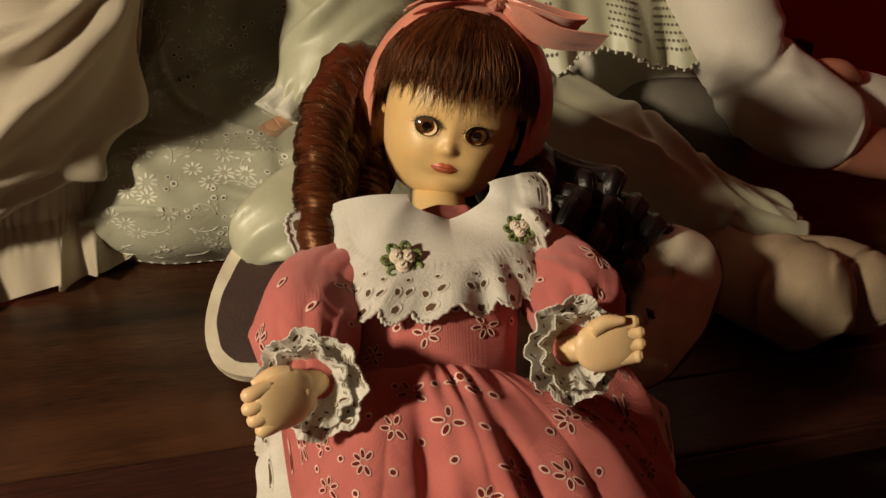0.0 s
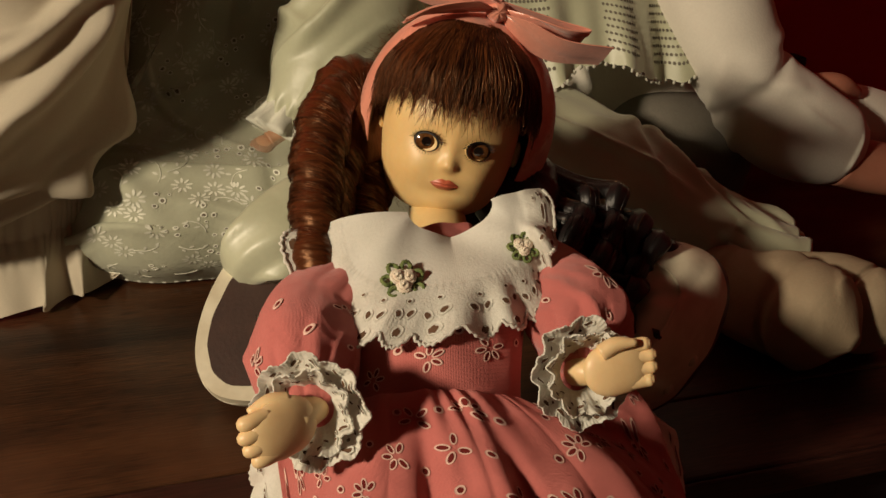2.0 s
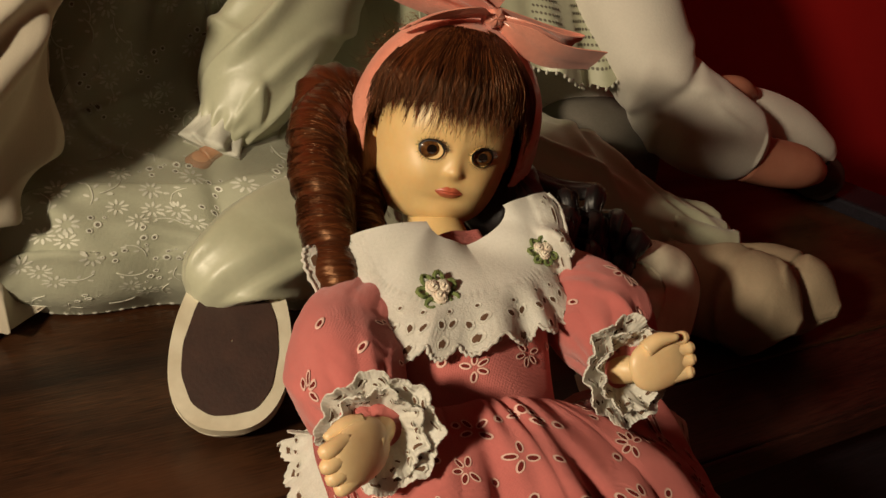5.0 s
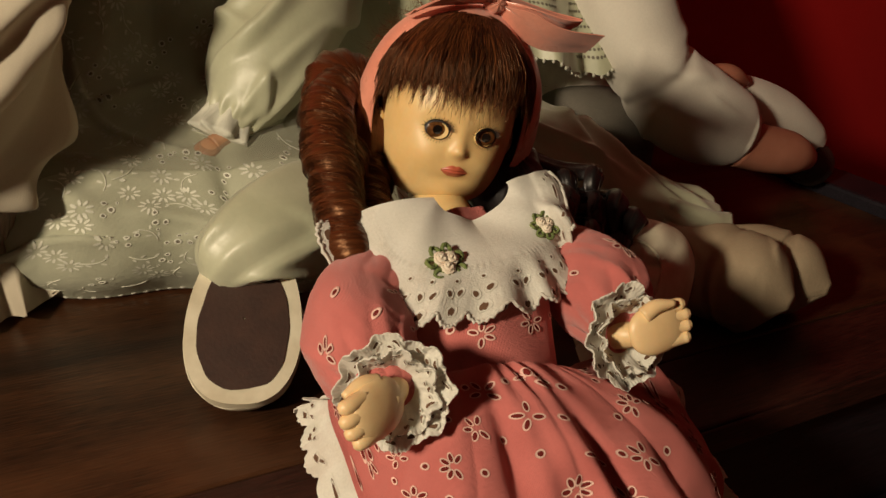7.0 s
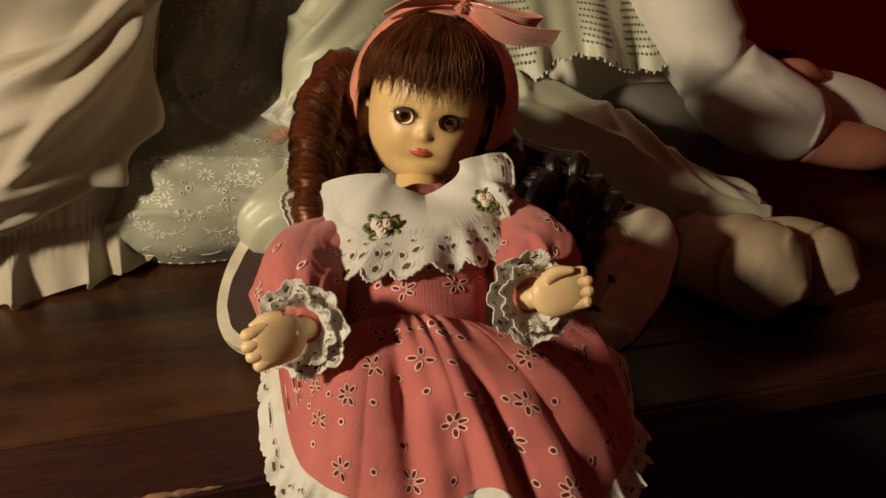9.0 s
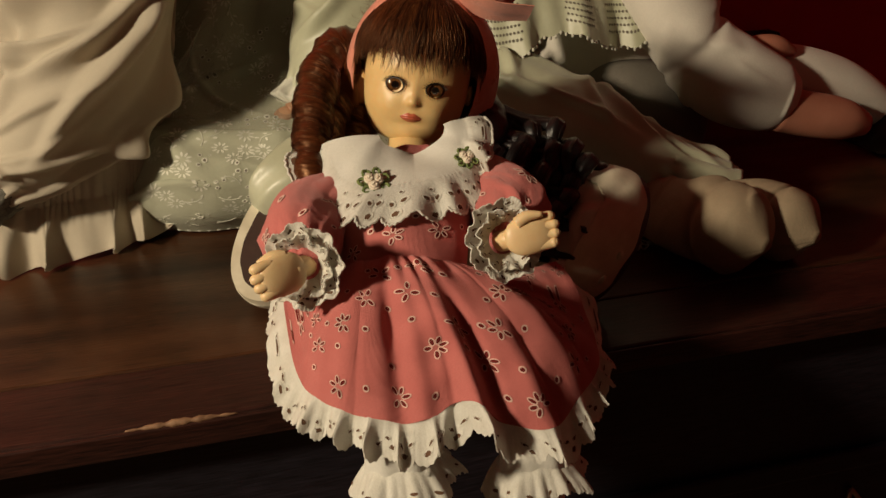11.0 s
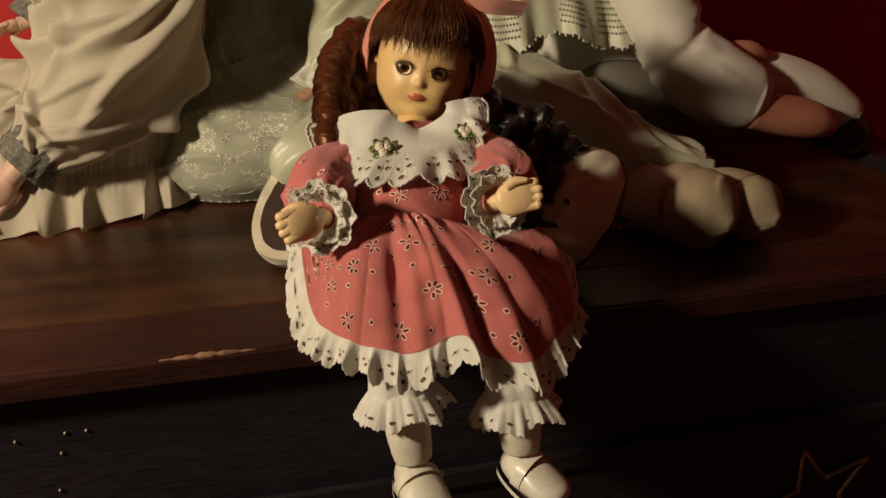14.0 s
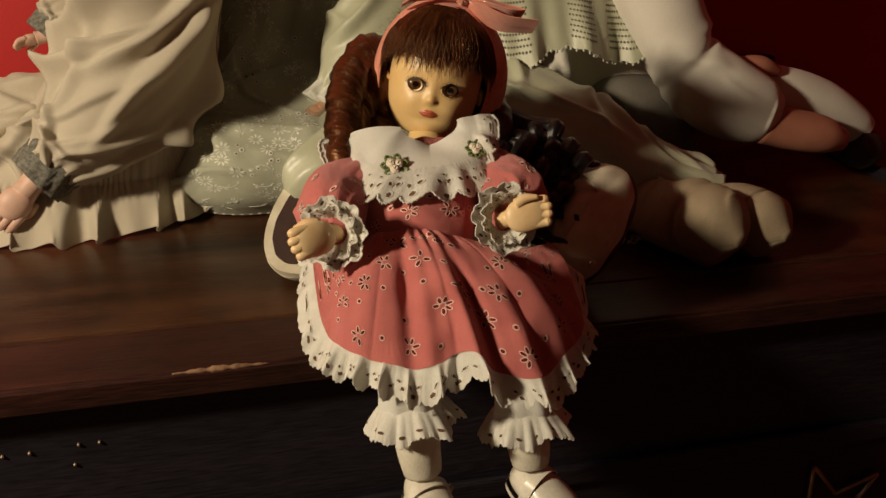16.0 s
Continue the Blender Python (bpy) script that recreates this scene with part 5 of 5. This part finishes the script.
# the wide sleeve that falls towards the lid, with a dark lace cuff
cream.tube([(-0.165, 0.385, 0.315), (-0.195, 0.350, 0.240), (-0.232, 0.318, 0.165), (-0.280, 0.296, 0.108), (-0.318, 0.286, 0.078)], [0.050, 0.068, 0.070, 0.052, 0.033], BUFF, 130, 130, (0.45, 0.4), shape=drape)
cream.tube([(-0.310, 0.288, 0.084), (-0.334, 0.281, 0.066)], [0.030, 0.028], DARKLACE, 40, 10, shape=lambda th, t: 1 + 0.07 * np.sin(th * 12 + 5 * t))
wrist_hand(cream, (-0.340, 0.278, 0.060), (-0.55, -0.20, -0.55), (-0.5, 0.3, -0.5), 0.046, PALEBISQUE, 1)
# the other arm, held up
cream.tube([(-0.22, 0.42, 0.33), (-0.266, 0.400, 0.268), (-0.296, 0.385, 0.222), (-0.312, 0.378, 0.196)], [0.034, 0.034, 0.029, 0.017], BUFF, 80, 60, (0.3, 0.25), shape=drape)
cream.tube([(-0.310, 0.379, 0.200), (-0.322, 0.374, 0.188)], [0.019, 0.018], DARKLACE, 30, 8, shape=lambda th, t: 1 + 0.07 * np.sin(th * 10))
wrist_hand(cream, (-0.324, 0.373, 0.186), (-0.80, -0.20, -0.15), (0.3, -0.5, -0.8), 0.026, PALEBISQUE, -1)
# long folds of the skirt to the far side
cream.tube([(-0.28, 0.40, 0.13), (-0.36, 0.37, 0.10), (-0.46, 0.36, 0.075), (-0.58, 0.37, 0.05)], [0.040, 0.045, 0.05, 0.045], BUFF, 80, 70, (0.3, 0.3), shape=drape)
cream.finish("cream_dress_doll", "doll slumped in a wide cream cotton dress with dark lace cuffs", "doll")

# doll in white stuffed cotton
white = Build()
white.tube([(0.285, 0.375, 0.345), (0.300, 0.335, 0.265), (0.318, 0.300, 0.190), (0.340, 0.282, 0.148), (0.372, 0.268, 0.118), (0.412, 0.258, 0.098), (0.432, 0.254, 0.090)],
           [0.046, 0.048, 0.046, 0.0425, 0.0465, 0.040, 0.028], PUFF, 90, 150, (0.3, 0.4),
           shape=lambda th, t: 0.95 + 0.03 * np.sin(th * 3 + 7 * t) + 0.09 * ridges(th, t * 6, 81, 26, 6.28, 6, 0.4, 0.7, (0.3, 1.0), (0.10, 0.26), 6.2832) - 0.09 * bell(t - 0.49 - 0.03 * np.cos(th), 0.022) + 0.05 * bell(t - 0.44, 0.04) * np.cos(th * 2 + 1))
white.tube([(0.418, 0.250, 0.084), (0.455, 0.245, 0.076), (0.492, 0.243, 0.068), (0.520, 0.243, 0.060)], [0.022, 0.023, 0.021, 0.012], SALMON, 28, 20)
white.tube([(0.395, 0.278, 0.136), (0.425, 0.276, 0.140), (0.450, 0.276, 0.134)], [0.016, 0.013, 0.005], SALMON, 18, 12)
white.tube([(0.38, 0.315, 0.110), (0.450, 0.296, 0.108), (0.515, 0.290, 0.092), (0.560, 0.288, 0.068), (0.578, 0.286, 0.056)], [0.030, 0.030, 0.028, 0.024, 0.018], PUFF, 36, 36, (0.2, 0.2),
           shape=lambda th, t: 1 + 0.03 * np.sin(th * 3 + 6 * t))
white.tube([(0.560, 0.286, 0.046), (0.582, 0.284, 0.034), (0.592, 0.282, 0.024)], [0.024, 0.025, 0.020], SOLE, 24, 12)
white.ball((0.315, 0.345, 0.062), np.diag((0.085, 0.052, 0.064)), GREYCLOTH, 40, 24, lambda d: 1 + 0.03 * np.sin(d[..., 0] * 5 + d[..., 2] * 4))
white.tube([(0.31, 0.41, 0.05), (0.31, 0.43, 0.18), (0.29, 0.42, 0.34)], [0.075, 0.08, 0.05], PUFF, 30, 16)
white.finish("white_cotton_doll", "soft white stuffed cotton doll with salmon hands, arm outstretched", "doll")


# a pair of ivory doll shoes lying on their sides
def ivory_shoe(m, length, width, height, inset, welt):
    """Shoe along +x with its sole down at z = 0, heel at the origin, then moved by m."""
    shoe = new("doll_shoe")

    def sole_line(w, grow=1.0):
        x = np.cos(w)
        return np.stack([length * 0.5 * (1 + grow * x), width * 0.5 * grow * (1 + 0.16 * x) * np.sign(np.sin(w)) * np.abs(np.sin(w)) ** 0.8], -1)

    up = Build()

    def wall(s, t):
        w = 2 * np.pi * s
        xy = sole_line(w, 1.0)
        front = smooth(-0.1, 0.9, np.cos(w))
        z = t * height * (1 - 0.35 * front) + 0.003
        pull = 1 - 0.22 * t**2 - 0.10 * t * front
        c = np.array((length * 0.45, 0.0))
        xy = c + (xy - c) * pull[..., None]
        xy[..., 0] += 0.05 * length * t * (1 - front)
        return np.concatenate([xy, (z + 0.0015 * np.sin(w * 9 + 6 * t))[..., None]], -1)

    up.grid(wall, 70, 16, IVORY, wrap=True, size=(0.3, 0.05), thick=0.0018)

    def vamp(s, t):
        edge = wall(s % 1.0, np.full_like(s, 0.985))
        cen = np.array((length * 0.60, 0.0, height * 0.86))
        return edge + (cen - edge) * t[..., None] * 0.99 + np.stack([0 * s, 0 * s, 0.006 * np.sin(np.pi * t)], -1)

    up.grid(vamp, 60, 10, IVORY, wrap=True, size=(0.1, 0.05))
    ub = up.finish("upper", parent=shoe)
    so = Build()

    def under(s, t):
        xy = sole_line(2 * np.pi * s, 1.03)
        return np.concatenate([xy, (-0.004 + 0.0075 * t)[..., None]], -1)

    so.grid(under, 60, 4, welt, wrap=True)

    def flat(s, t):
        xy = sole_line(2 * np.pi * s, 1.0) - np.array((length * 0.5, 0))
        return np.concatenate([xy * (0.02 + 1.01 * t)[..., None] + np.array((length * 0.5, 0)), np.full_like(s, -0.0042)[..., None]], -1)

    so.grid(flat, 60, 8, welt, wrap=True)

    def patch(s, t):
        xy = sole_line(2 * np.pi * s, 1.0) - np.array((length * 0.5, 0))
        rag = inset * (1 + 0.010 * np.sin(s * 37) + 0.008 * np.sin(s * 83))
        return np.concatenate([xy * ((0.02 + 0.98 * t) * rag)[..., None] + np.array((length * 0.54, 0)), (-0.0052 - 0.0 * s)[..., None]], -1)

    so.grid(patch, 60, 6, BROWNSOLE, wrap=True)
    so.finish("sole", "dark brown leather sole", parent=shoe)
    for k in range(7):
        be = Build()
        p = wall(np.array(0.30 + k * 0.07), np.array(0.16))
        be.ball(p + np.array((0, 0, 0.004)), np.diag((0.0042, 0.0042, 0.0034)), IVORY, 10, 8)
        be.finish("bead", parent=shoe)
    shoe.matrix_world = m
    return tagged(shoe, category="shoe", group="pair of ivory shoes")


def shoe_pose(heel, toe, up):
    x = (Vector(toe) - Vector(heel)).normalized()
    z = Vector(up)
    z = (z - x * z.dot(x)).normalized()
    return Matrix.Translation(heel) @ Matrix((x, z.cross(x), z)).transposed().to_4x4()


left_shoe = ivory_shoe(shoe_pose((-0.066, 0.205, 0.082), (-0.104, 0.118, 0.016), (0.30, 0.80, -0.50)), 0.118, 0.068, 0.050, 0.80, IVORY)
left_shoe["label"] = "ivory doll shoe on its side, brown sole showing"
right_shoe = ivory_shoe(shoe_pose((0.126, 0.056, 0.010), (0.168, 0.076, 0.095), (-0.80, -0.45, 0.35)), 0.105, 0.064, 0.055, 0.9, BROWNSOLE)
right_shoe["label"] = "scuffed ivory doll shoe with dark sole edge"

# scrap of silver lace on the lid
scrap = Build()
for k in range(7):
    a = k * 0.9
    c = np.array((0.215 + 0.005 * k, 0.150 + 0.004 * math.sin(k * 1.9), 0.0026))
    w = np.linspace(0, 2 * np.pi, 9)
    scrap.tube(np.stack([c[0] + 0.0042 * np.cos(w), c[1] + 0.0046 * np.sin(w + a), c[2] + 0.001 * np.sin(2 * w)], -1), [0.0008, 0.0008], TINSEL, 6, 24)
scrap.finish("lace_scrap", "small crumpled scrap of silver lace on the lid", "lace")

# metal star on the chest's front
star = new("star_ornament")
tagged(star, "thin brass-coloured metal star outline against the chest front", "ornament")
CENTRE, RO, RI, SPIN = np.array((0.390, 0.0065, -0.250)), 0.066, 0.026, 0.35
for k in range(10):
    a0, a1 = SPIN + math.pi / 2 + k * math.pi / 5, SPIN + math.pi / 2 + (k + 1) * math.pi / 5
    r0, r1 = (RO, RI) if k % 2 == 0 else (RI, RO)
    p0, p1 = (CENTRE + np.array((r * math.cos(a), 0, r * math.sin(a))) for r, a in ((r0, a0), (r1, a1)))
    bar = Build()
    bar.tube([p0, p1], [0.0022, 0.0022], IRON, 8, 6)
    bar.finish("bar", parent=star)

# tacks in the chest's front and the chipped lid edge
for x, z in TACKS:
    tk = Build()
    tk.ball((x, 0.0095, z), np.diag((0.0016, 0.0022, 0.0016)), IRON, 10, 6)
    tk.finish("tack", "small bright tack", parent=chest)
chip = Build()
chip.tube([(-0.205, -0.0080, -0.0012), (-0.17, -0.0080, -0.0010), (-0.135, -0.0080, -0.0012)], [0.0006, 0.0024, 0.0005], RAWWOOD, 10, 30, shape=lambda th, t: 1 + 0.4 * np.sin(40 * t) * np.sin(13 * t))
chip.finish("splinter", "bare splintered wood along the edge", parent=chest)
